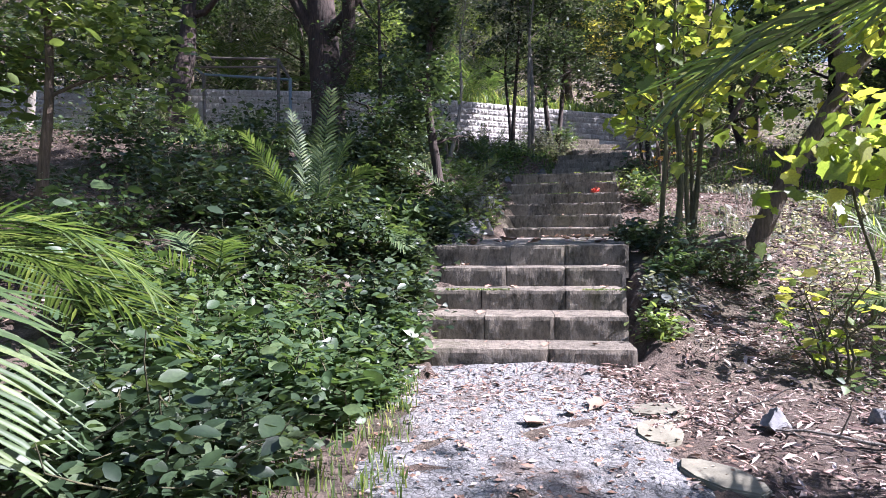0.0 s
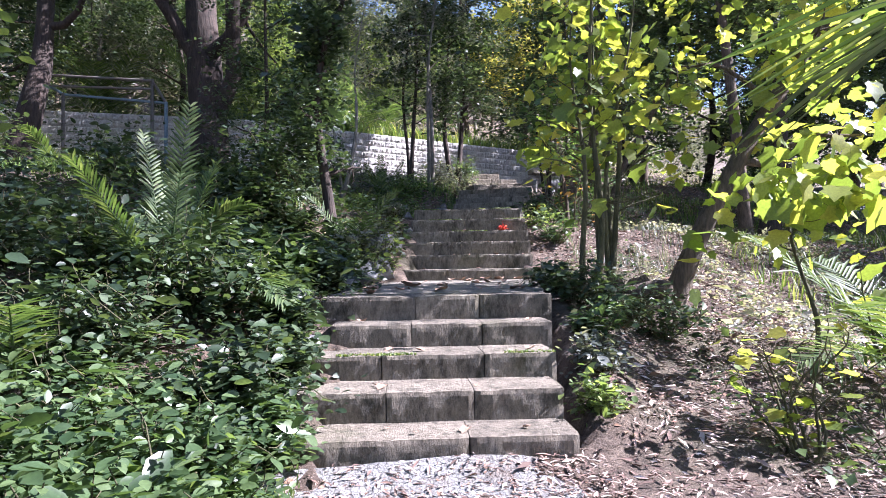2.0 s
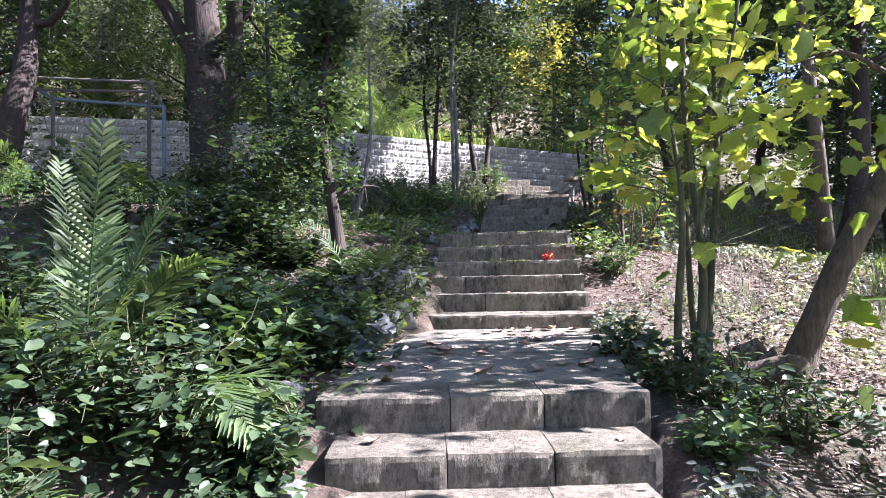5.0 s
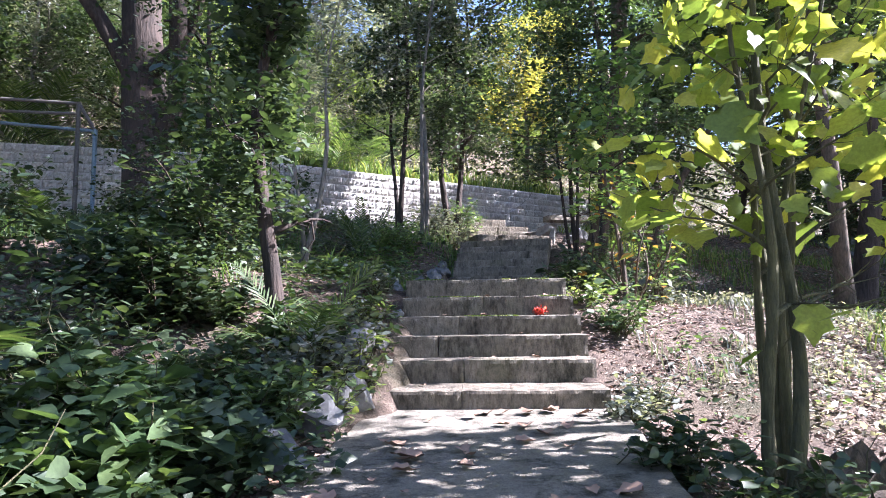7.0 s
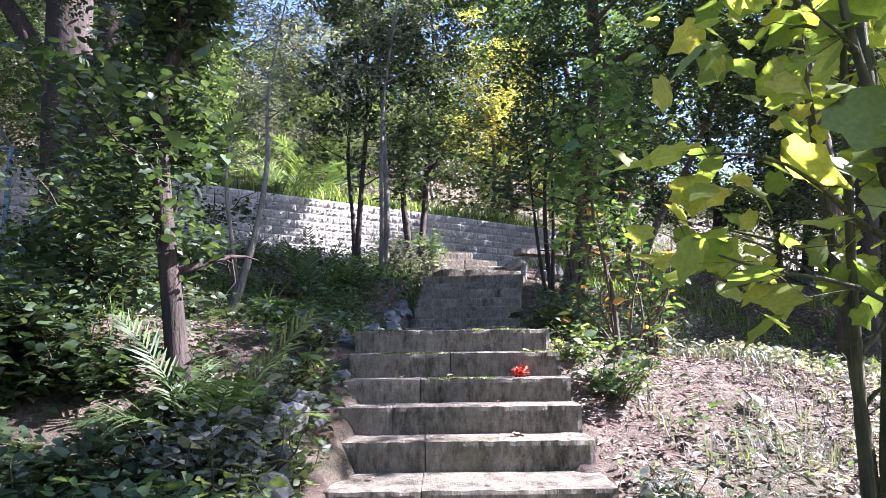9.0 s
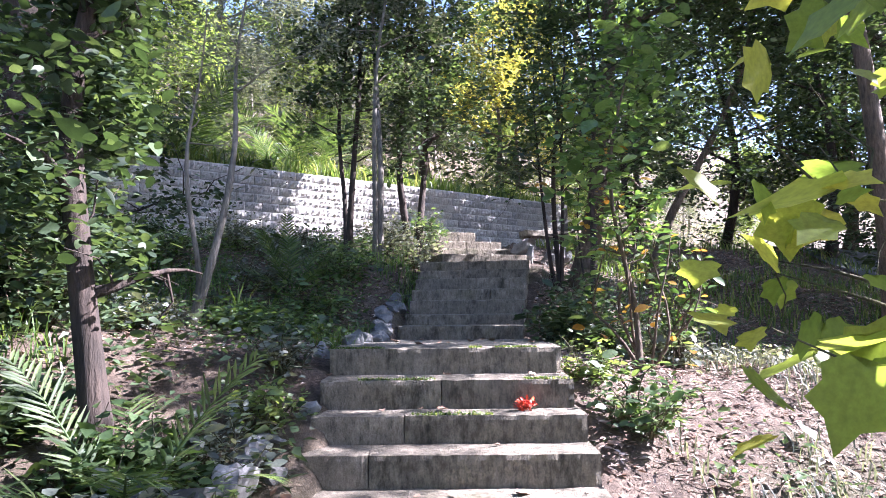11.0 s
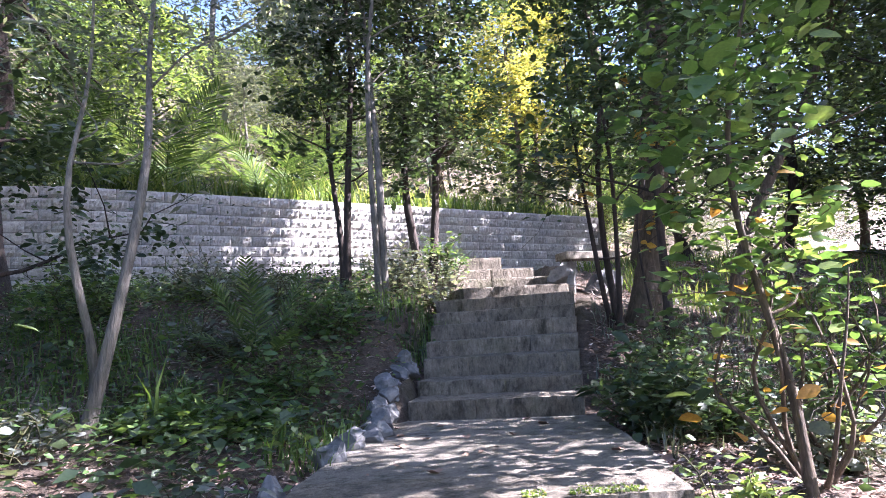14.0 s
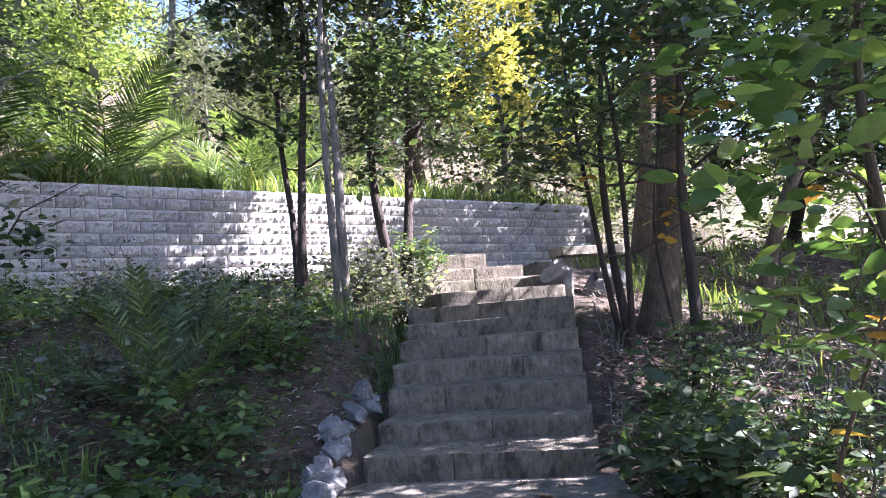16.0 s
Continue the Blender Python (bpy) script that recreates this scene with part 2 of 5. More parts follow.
def curve_points(a, b, n, bend, rng):
    """A wandering line from a to b."""
    a, b = np.asarray(a, float), np.asarray(b, float)
    s = np.linspace(0, 1, n)[:, None]
    w = rng.normal(size=(3, 3)) * bend * np.linalg.norm(b - a)
    return a + (b - a) * s + sum(np.sin(np.pi * s * (k + 1)) * w[k] / (k + 1) for k in range(3))


# leaf outlines: length along +y from the stalk, folded a little on the midrib
def outline_leaf(half, fold=0.25):
    """half: (y, x) pairs up one side, tip last with x 0."""
    v = [(0, 0, 0)]
    n = len(half) - 1
    for y, x in half[:-1]:
        v += [(x, y, x * fold), (-x, y, x * fold)]
    v.append((0, half[-1][0], -0.04))
    mids = [(0, y, 0) for y, x in half[:-1]]
    base = len(v)
    v += mids
    tip = base - 1
    f = [(0, 1, base), (0, base, 2)]
    for k in range(n - 1):
        r0, l0, r1, l1, m0, m1 = 1 + 2 * k, 2 + 2 * k, 3 + 2 * k, 4 + 2 * k, base + k, base + k + 1
        f += [(r0, r1, m1), (r0, m1, m0), (l0, m0, m1), (l0, m1, l1)]
    k = n - 1
    f += [(1 + 2 * k, tip, base + k), (2 + 2 * k, base + k, tip)]
    return np.array(v, float), np.array(f)


SIMPLE = (np.array([(0, 0, 0), (0.26, 0.45, 0.07), (0, 1, -0.05), (-0.26, 0.45, 0.07)], float), np.array([(0, 1, 2), (0, 2, 3)]))
NARROW = (np.array([(0, 0, 0), (0.12, 0.45, 0.03), (0, 1, -0.1), (-0.12, 0.45, 0.03)], float), np.array([(0, 1, 2), (0, 2, 3)]))
OVAL = outline_leaf([(0.12, 0.16), (0.42, 0.29), (0.75, 0.2), (1.0, 0)])
LEAF4 = outline_leaf([(0.36, 0.29), (1.0, 0)])
LOBED = outline_leaf([(-0.08, 0.22), (0.1, 0.44), (0.28, 0.36), (0.52, 0.47), (0.66, 0.2), (1.0, 0)], 0.12)
HEART = outline_leaf([(-0.06, 0.2), (0.15, 0.36), (0.5, 0.26), (1.0, 0)], 0.2)


def leaf_cloud(name, at, size, mat, shape=SIMPLE, up=0.5, rng=RNG, spread=0.35, heading=None, droop=0.0):
    """One mesh of many leaves at the points given. up: how far the blades face the sky."""
    at = np.asarray(at, float)
    n = len(at)
    tv, tf = shape
    yaw = rng.uniform(0, 2 * np.pi, n) if heading is None else heading + rng.normal(0, 0.6, n)
    pit = rng.normal(-droop, 0.5 * (1.2 - up), n)
    rol = rng.normal(0, 0.9 * (1.15 - up), n)
    s = size * np.exp(rng.normal(0, spread, n))
    v = tv[None] * s[:, None, None]
    c, q = np.cos(rol)[:, None], np.sin(rol)[:, None]
    x, y, z = v[..., 0] * c + v[..., 2] * q, v[..., 1], -v[..., 0] * q + v[..., 2] * c
    c, q = np.cos(pit)[:, None], np.sin(pit)[:, None]
    y, z = y * c - z * q, y * q + z * c
    c, q = np.cos(yaw)[:, None], np.sin(yaw)[:, None]
    x, y = x * c - y * q, x * q + y * c
    w = np.stack([x, y, z], -1) + at[:, None]
    f = (tf[None] + (np.arange(n) * len(tv))[:, None, None]).reshape(-1, 3)
    return fast_mesh(name, w.reshape(-1, 3), f, mat)


# ---- the lie of the land ----
def smooth(e0, e1, v):
    s = np.clip((v - e0) / (e1 - e0), 0, 1)
    return s * s * (3 - 2 * s)


WALL_A, WALL_B = np.array([-2.7, 20.15]), np.array([8.4, 24.7])
LEFT_DIR = np.array([0.995, 0.10]) / np.linalg.norm([0.995, 0.10])       # the wall's older stretch
WALL_DIR = (WALL_B - WALL_A) / np.linalg.norm(WALL_B - WALL_A)
WALL_NORMAL = np.array([WALL_DIR[1], -WALL_DIR[0]])       # towards the stairs
WALL_TOP = 5.62


def axis_x(y):
    return np.interp(y, [-6, 4.4, 9.2, 13.5, 16.3, 20, 24], [0.5, 0.8, 1.8, 2.85, 4.1, 5.1, 6.0])


def ground_z(x, y):
    x, y = np.asarray(x, float), np.asarray(y, float)
    base = np.interp(y, [-400, -10, 0, 4.3, 6.6, 9, 11.2, 13.3, 16.3, 18, 20, 26, 60], [-1.2, -0.7, -0.22, -0.02, 0.8, 0.93, 1.95, 1.98, 3.02, 3.3, 3.82, 4.1, 4.6])
    side = x - axis_x(y)
    left = np.clip(-side - 1.0, 0, 3.2)
    right = np.clip(side - 0.9, 0, 4.0)
    z = base + 0.13 * left * smooth(2, 6, y) * (1 - smooth(14.5, 19, y)) - 0.11 * right * smooth(3, 6, y) * (1 - smooth(16, 22, y))
    z = z - 0.2 * smooth(4.6, 6.2, y) * (1 - smooth(8.0, 9.5, y)) * smooth(0.9, 1.6, side)
    z = z + 0.5 * smooth(0.0, 6.0, -side - 3) * smooth(-2, 6, y) * (1 - smooth(12, 17, y))
    across = np.abs(side + 0.15) - np.where(side < -0.15, 0.5, 0.0) * smooth(14.2, 15.4, y) * (1 - smooth(17.0, 17.8, y))
    bed = (1 - smooth(0.62, 0.84, across)) * smooth(4.5, 4.75, y) * (1 - smooth(20.5, 21.5, y))
    z = z - 0.35 * bed
    hump = 0.05 * np.sin(1.7 * x + 0.6 * y) * np.sin(1.1 * y - 0.4 * x) + 0.025 * np.sin(4.1 * x + 1.3) * np.sin(3.7 * y)
    z = z + hump * (0.25 + 0.75 * smooth(0.8, 1.6, np.abs(side)))
    # the terrace held by the wall, and the wooded hill above it
    d1 = -((x - WALL_A[0]) * WALL_NORMAL[0] + (y - WALL_A[1]) * WALL_NORMAL[1])
    d2 = (y - WALL_A[1]) * LEFT_DIR[0] - (x - WALL_A[0]) * LEFT_DIR[1]
    d = np.where(x < WALL_A[0], d2, d1)
    far = np.clip(d - 3, 0, 60)
    terrace = WALL_TOP - 0.22 + 0.30 * far + 0.004 * far ** 2 * (far < 60) + 0.004 * 3600 * (far >= 60)
    held = 1 - smooth(8.5, 10.5, x)
    w = smooth(0.10, 0.24, d) * held + smooth(0.5, 7.0, d) * (1 - held)
    return z * (1 - w) + terrace * w


def spread_axis(lo, fine_lo, fine_hi, hi, step, coarse):
    a = np.arange(fine_lo, fine_hi + step / 2, step)
    left = fine_lo - np.cumsum(np.geomspace(step, (fine_lo - lo) * 0.35, coarse))
    right = fine_hi + np.cumsum(np.geomspace(step, (hi - fine_hi) * 0.35, coarse))
    return np.concatenate([left[::-1], a, right])


def make_ground():
    xs = spread_axis(-500, -12, 14, 500, 0.14, 18)
    ys = spread_axis(-400, -4, 30, 600, 0.14, 18)
    X, Y = np.meshgrid(xs, ys)
    Z = ground_z(X, Y) + 0.012 * RNG.normal(size=X.shape)
    nx = len(xs)
    v = np.stack([X, Y, Z], -1).reshape(-1, 3)
    i = (np.arange(len(ys) - 1)[:, None] * nx + np.arange(nx - 1)[None]).reshape(-1)
    f = np.stack([i, i + 1, i + nx + 1, i + nx], -1)
    tagged(new("ground", fast_mesh("ground", v, f, EARTH, True)), "dark earth slope under trees with leaf litter", "ground", kind="structure")


make_ground()


# ---- the stairs ----
def on(flight, d, u, z):
    x, y, h = flight
    h = radians(h)
    return (x + math.sin(h) * d + math.cos(h) * u, y + math.cos(h) * d - math.sin(h) * u, z)


FLIGHT_A, FLIGHT_B, FLIGHT_C, FLIGHT_D = (0.79, 4.488, 6.0), (1.872, 9.269, 13.5), (2.865, 13.561, 24.6), (4.40, 16.80, -4.0)
# (distance in, height, left end, right end) of each step's front edge
STEPS_A = [(0.02, 0.176, -1.04, 0.57), (0.413, 0.360, -1.05, 0.58), (0.85, 0.526, -1.02, 0.64), (1.324, 0.697, -0.95, 0.72), (1.761, 0.892, -1.07, 0.82)]
STEPS_B = [(-0.109, 1.126, -1.08, 0.73), (0.413, 1.325, -1.06, 0.72), (0.739, 1.519, -1.07, 0.71), (1.038, 1.698, -1.07, 0.70), (1.298, 1.893, -1.06, 0.67), (1.652, 2.087, -1.06, 0.65)]
STEPS_C = [(0.066, 2.167, -0.77, 0.72), (0.497, 2.295, -0.80, 0.70), (0.970, 2.478, -0.86, 0.68), (1.453, 2.636, -0.95, 0.66), (1.940, 2.812, -1.02, 0.64), (2.425, 2.965, -1.10, 0.62), (2.91, 3.135, -1.18, 0.62)]
STEPS_D = [(0.0, 3.29, -1.0, 0.55), (0.75, 3.46, -0.95, 0.62), (1.5, 3.67, -0.8, 0.68), (2.35, 3.95, -0.9, 0.45)]


def worn_block(corners, mat, wear=0.012, seed=0):
    """A concrete block between eight corners (front bottom l r, back bottom l r, then top): worn edges, uneven faces."""
    c = np.array(corners, float).reshape(2, 2, 2, 3)     # z, depth, side
    nx = max(3, int(np.linalg.norm(c[1, 0, 1] - c[1, 0, 0]) / 0.035))
    ny = max(2, int(np.linalg.norm(c[1, 1, 0] - c[1, 0, 0]) / 0.05))
    nz = 9
    g = {}
    verts, faces = [], []

    def vert(i, j, k):
        if (i, j, k) not in g:
            s, t, w = i / nx, j / ny, k / nz
            p = sum(c[a, b, e] * (w if a else 1 - w) * (t if b else 1 - t) * (s if e else 1 - s) for a in (0, 1) for b in (0, 1) for e in (0, 1))
            edge = (i in (0, nx)) + (j == 0) + (k == nz)
            n = noise.noise(Vector(p) * 6.0) * 0.8 + noise.noise(Vector(p) * 17.0) * 0.5
            p = p + np.array((0, 0.006 * n * (j == 0), 0.006 * n * (k == nz)))
            if edge >= 2 and j == 0:
                pull = wear * (0.35 + 1.6 * abs(n))
                if j == 0:
                    p = p + (c[0, 1, 0] - c[0, 0, 0]) / np.linalg.norm(c[0, 1, 0] - c[0, 0, 0]) * pull
                if k == nz:
                    p[2] -= pull
                if i in (0, nx):
                    p = p + (c[0, 0, 1] - c[0, 0, 0]) / np.linalg.norm(c[0, 0, 1] - c[0, 0, 0]) * pull * 0.25 * (1 if i == 0 else -1)
            g[(i, j, k)] = len(verts)
            verts.append(p)
        return g[(i, j, k)]

    for i in range(nx):
        for k in range(nz):
            faces.append((vert(i, 0, k), vert(i + 1, 0, k), vert(i + 1, 0, k + 1), vert(i, 0, k + 1)))
            faces.append((vert(i + 1, ny, k), vert(i, ny, k), vert(i, ny, k + 1), vert(i + 1, ny, k + 1)))
        for j in range(ny):
            faces.append((vert(i, j, nz), vert(i + 1, j, nz), vert(i + 1, j + 1, nz), vert(i, j + 1, nz)))
    for j in range(ny):
        for k in range(nz):
            faces.append((vert(0, j + 1, k), vert(0, j, k), vert(0, j, k + 1), vert(0, j + 1, k + 1)))
            faces.append((vert(nx, j, k), vert(nx, j + 1, k), vert(nx, j + 1, k + 1), vert(nx, j, k + 1)))
    return mesh_of("block", verts, faces, mat, False)


def make_flight(name, flight, steps, label, joints, bottom):
    owner = tagged(new(name), label, "stairs", kind="structure")
    for n, (d, z, l, r) in enumerate(steps):
        back = steps[n + 1][0] + 0.12 if n + 1 < len(steps) else d + 0.45
        low = (steps[n - 1][1] if n else bottom) - 0.12
        cuts = [l] + [l + (r - l) * q for q in joints[n % len(joints)]] + [r]
        for m in range(len(cuts) - 1):
            a, b = cuts[m] + (0.002 if m else 0), cuts[m + 1] - (0.002 if m + 2 < len(cuts) else 0)
            lift = 0.002 * ((m * 7 + n * 3) % 3 - 1)
            out = 0.003 * ((m * 5 + n) % 3 - 1)
            cs = [on(flight, dd, uu, zz) for zz in (low, z + lift) for dd in (d + out, back) for uu in (a, b)]
            part("block", worn_block(cs, STEP, 0.008, n * 10 + m), owner)
    return owner


JOINTS = [(0.62,), (0.33, 0.66), (0.28, 0.7), (0.36, 0.68), (0.4, 0.68), (0.32,)]
make_flight("stairs_1", FLIGHT_A, STEPS_A, "weathered grey concrete block steps, lowest flight of a garden stair", JOINTS, -0.02)
make_flight("stairs_2", FLIGHT_B, STEPS_B, "mossy weathered concrete block steps above the first landing", [(0.36,), (0.36,), (0.23,), (0.34,), (0.48,), ()], 0.98)
make_flight("stairs_3", FLIGHT_C, STEPS_C, "shaded grey concrete steps between planted slopes", [(0.4,), (0.55,), (0.3,), (0.25, 0.7), (0.5,), (0.4,), (0.6,)], 2.0)
make_flight("stairs_4", FLIGHT_D, STEPS_D, "sunlit worn concrete steps below the block wall", [(0.55,), (0.4,), (0.5,), (0.5,)], 3.13)


def make_landing(name, front, back, z0, z1, label):
    """front, back: (left, right) points in plan; a slab with a slightly uneven top."""
    (fl, fr), (bl, br) = front, back
    nx, ny = 26, 30
    v, f = [], []
    for j in range(ny + 1):
        for i in range(nx + 1):
            s, t = i / nx, j / ny
            x = (fl[0] * (1 - s) + fr[0] * s) * (1 - t) + (bl[0] * (1 - s) + br[0] * s) * t
            y = (fl[1] * (1 - s) + fr[1] * s) * (1 - t) + (bl[1] * (1 - s) + br[1] * s) * t
            rag = 0.02 * noise.noise(Vector((x * 3, y * 3, 1)))
            v.append((x + rag * (i in (0, nx)), y, z0 + (z1 - z0) * t + 0.006 * noise.noise(Vector((x * 2, y * 2, 0)))))
    top = len(v)
    v += [(a, b, c - 0.35) for a, b, c in v]
    w = nx + 1
    for j in range(ny):
        for i in range(nx):
            p = j * w + i
            f.append((p, p + 1, p + w + 1, p + w))
    rim = [i for i in range(nx + 1)] + [j * w + nx for j in range(1, ny + 1)] + [ny * w + i for i in range(nx - 1, -1, -1)] + [j * w for j in range(ny - 1, 0, -1)]
    for p, q in zip(rim, rim[1:] + rim[:1]):
        f.append((q, p, p + top, q + top))
    tagged(new(name, mesh_of(name, v, f, SLAB, False)), label, "landing", kind="structure")


def flat(p):
    return p[:2]


make_landing("landing_1", [flat(on(FLIGHT_A, 2.19, -1.06, 0)), flat(on(FLIGHT_A, 2.19, 0.84, 0))], [flat(on(FLIGHT_B, 0.0, -1.12, 0)), flat(on(FLIGHT_B, 0.0, 0.82, 0))], 0.897, 0.985, "grey concrete landing strewn with dry leaves")
make_landing("landing_2", [flat(on(FLIGHT_B, 2.08, -1.08, 0)), flat(on(FLIGHT_B, 2.08, 0.70, 0))], [flat(on(FLIGHT_C, 0.2, -0.98, 0)), flat(on(FLIGHT_C, 0.2, 0.80, 0))], 2.078, 2.0, "pale concrete landing with dappled sun")
make_landing("landing_3", [flat(on(FLIGHT_D, 3.1, -1.1, 0)), flat(on(FLIGHT_D, 3.1, 0.5, 0))], [flat(on(FLIGHT_D, 5.4, -1.9, 0)), flat(on(FLIGHT_D, 5.2, 0.6, 0))], 3.97, 4.05, "sunlit concrete landing at the foot of the wall")


def make_path():
    """The gravelly path that comes up to the lowest step."""
    v, f = [], []
    ny, nx = 60, 22
    for j in range(ny + 1):
        y = -4 + 8.52 * j / ny
        l = -0.42 + 0.09 * math.sin(y * 2.1) + 0.28 * smooth(2.6, 4.2, y) * -0.6
        r = 1.2 + 0.10 * math.sin(y * 1.7 + 1) + 0.25 * (1 - smooth(1.5, 3.6, y))
        for i in range(nx + 1):
            x = l + (r - l) * i / nx
            rim = min(i, nx - i, 3) / 3
            v.append((x, y, float(ground_z(x, y)) - 0.02 + 0.035 * rim + 0.008 * noise.noise(Vector((x * 6, y * 6, 3)))))
    for j in range(ny):
        for i in range(nx):
            p = j * (nx + 1) + i
            f.append((p, p + 1, p + nx + 2, p + nx + 1))
    tagged(new("path", mesh_of("path", v, f, GRAVEL, True)), "pale stony path leading up to concrete steps", "path", kind="structure")


make_path()


# ---- the block wall ----
def split_block(seed):
    """A split-face masonry block, 0.39 x 0.19, its face broken and uneven."""
    rng = np.random.default_rng(seed)
    nx, nz = 10, 4
    v, f = [], []
    for k in range(nz + 1):
        for i in range(nx + 1):
            edge = i in (0, nx) or k in (0, nz)
            out = 0.0 if edge else 0.014 + 0.05 * max(0.0, rng.normal(0.1, 0.35))
            v.append((0.39 * i / nx, -out, 0.19 * k / nz))
    for k in range(nz):
        for i in range(nx):
            p = k * (nx + 1) + i
            f.append((p, p + 1, p + nx + 2, p + nx + 1))
    b = len(v)
    v += [(0, 0.12, 0), (0.39, 0.12, 0), (0.39, 0.12, 0.19), (0, 0.12, 0.19)]
    top = [nz * (nx + 1) + i for i in range(nx + 1)]
    f.append((*top, b + 2, b + 3))
    f.append((*range(nx, -1, -1), b, b + 1))
    f.append((0, *[k * (nx + 1) for k in range(1, nz + 1)], b + 3, b)[::1])
    f.append((nx, b + 1, b + 2, *[k * (nx + 1) + nx for k in range(nz, 0, -1)]))
    return mesh_of("block", v, f, BLOCK)


def make_wall():
    owner = tagged(new("wall_north"), "grey split-face concrete block retaining wall below a terrace", "wall", kind="structure")
    kinds = [split_block(s) for s in range(9)]
    joined_v, joined_f, off = [], [], 0
    rng = random.Random(5)
    runs = ((WALL_A - LEFT_DIR * 14.4, LEFT_DIR, 14.4, 12.0, 99), (WALL_A, WALL_DIR, float(np.linalg.norm(WALL_B - WALL_A)) + 1.2, -1, 12.4))
    for start, way, length, near_a, near_b in runs:
        face = np.array([way[1], -way[0]])
        ang = math.degrees(math.atan2(way[1], way[0]))
        bed = bmesh.new()
        bmesh.ops.create_cube(bed, size=1, matrix=pose(length / 2, 0.13, -1.0) @ Matrix.Diagonal((length, 0.2, 2.0, 1)))
        backing = part("backing", from_bm("backing", bed, MORTAR), owner)
        backing.matrix_basis = pose(*start, WALL_TOP - 0.02, 0, 0, ang)
        for c in range(9):
            for n in range(int(length / 0.4)):
                s = n * 0.4 + 0.2 * (c % 2)
                p = start + way * s + face * rng.uniform(-0.004, 0.008)
                m = pose(*p, WALL_TOP - 0.2 * (c + 1) + rng.uniform(-0.002, 0.002), 0, 0, ang)
                me = rng.choice(kinds)
                if near_a < s < near_b and c < 8:
                    part("block", me, owner).matrix_basis = m
                else:
                    joined_v += [m @ q.co for q in me.vertices]
                    joined_f += [tuple(i + off for i in q.vertices) for q in me.polygons]
                    off += len(me.vertices)
    tagged(part("far_blocks", mesh_of("far_blocks", joined_v, joined_f, BLOCK), owner), kind="stuff")


# ---- plants ----
def make_tree(name, at, height, radius, label, lean=(0, 0), limbs=7, crown_from=0.4, reach=0.35, clumps=60, per=60, leaf=0.07, clump_r=0.28,
              bark=BROWNBARK, mat=L_MID, shape=SIMPLE, seed=0, category="tree", group="", stems=1, up=0.5, wander=0.03, spread_stems=0.25, rise=0.5, taper=0.82, droop=0.0, squash=0.45, keep=None):
    """A tapered trunk (or several), limbs, twigs and a gappy crown of separate leaves."""
    rng = np.random.default_rng(seed + 100)
    x, y = at[:2]
    z = float(ground_z(x, y)) - 0.05 if len(at) < 3 else at[2]
    owner = thing(name, (x, y, z), label, category, group)
    tips, dens = [], []
    twig_pieces = []
    for st in range(stems):
        ang = 2 * np.pi * st / stems + rng.uniform(0, 1)
        off = np.array([math.cos(ang), math.sin(ang), 0]) * (spread_stems if stems > 1 else 0)
        h = height * (1 if st == 0 else rng.uniform(0.75, 1.0))
        top = np.array([lean[0] * h, lean[1] * h, h]) + off * 2.2 * (h / max(height, 0.1))
        line = curve_points(off * 0.35, top, 14, wander, rng)
        r = radius * (1 if st == 0 else rng.uniform(0.6, 0.95))
        rad = r * (1 - taper * np.linspace(0, 1, 14) ** 0.9)
        rad[0] *= 1.35
        part("trunk", fast_mesh("trunk", *tube(line, rad, 10, 0.05, rng), bark, True), owner)
        for k in range(limbs):
            q = crown_from + (1 - crown_from) * (k + rng.uniform(0, 0.8)) / limbs
            i = min(12, int(q * 13))
            base = line[i] + (line[i + 1] - line[i]) * (q * 13 - i)
            a = k * 2.4 + rng.uniform(-0.5, 0.5)
            ln = reach * height * (1.15 - 0.6 * q) * rng.uniform(0.7, 1.2)
            end = base + np.array([math.cos(a), math.sin(a), rise * rng.uniform(0.4, 1.4)]) * ln
            pts = curve_points(base, end, 8, 0.07, rng)
            lr = max(0.004, rad[i] * 0.5)
            part("limb", fast_mesh("limb", *tube(pts, lr * (1 - 0.85 * np.linspace(0, 1, 8)), 6, 0.05, rng), bark, True), owner)
            for _ in range(5):
                b = pts[rng.integers(2, 8)]
                e = b + rng.normal(size=3) * ln * 0.28 + np.array([0, 0, 0.06 * ln])
                twig_pieces.append(tube(curve_points(b, e, 4, 0.1, rng), lr * 0.28 * np.array([1, 0.7, 0.5, 0.25]), 4, 0, rng))
                tips.append(e)
            tips += [pts[-1], pts[-2], pts[5]]
        tips.append(line[-1])
    if twig_pieces:
        tagged(part("twig_mass", fast_mesh("twig_mass", *joined(twig_pieces), bark), owner), kind="stuff")
    tips = np.array(tips)
    pick = tips[rng.integers(0, len(tips), clumps)] + rng.normal(size=(clumps, 3)) * clump_r * 0.5
    rr = clump_r * rng.uniform(0.4, 1.1, clumps)
    pos = np.repeat(pick, per, 0) + rng.normal(size=(clumps * per, 3)) * np.repeat(rr, per)[:, None] * np.array([0.62, 0.62, squash])
    if keep is not None:
        pos = pos[keep(pos[:, 0] + x, pos[:, 1] + y, pos[:, 2] + z)]
    part("crown", leaf_cloud("crown", pos, leaf, mat, shape, up, rng, droop=droop), owner)
    return owner


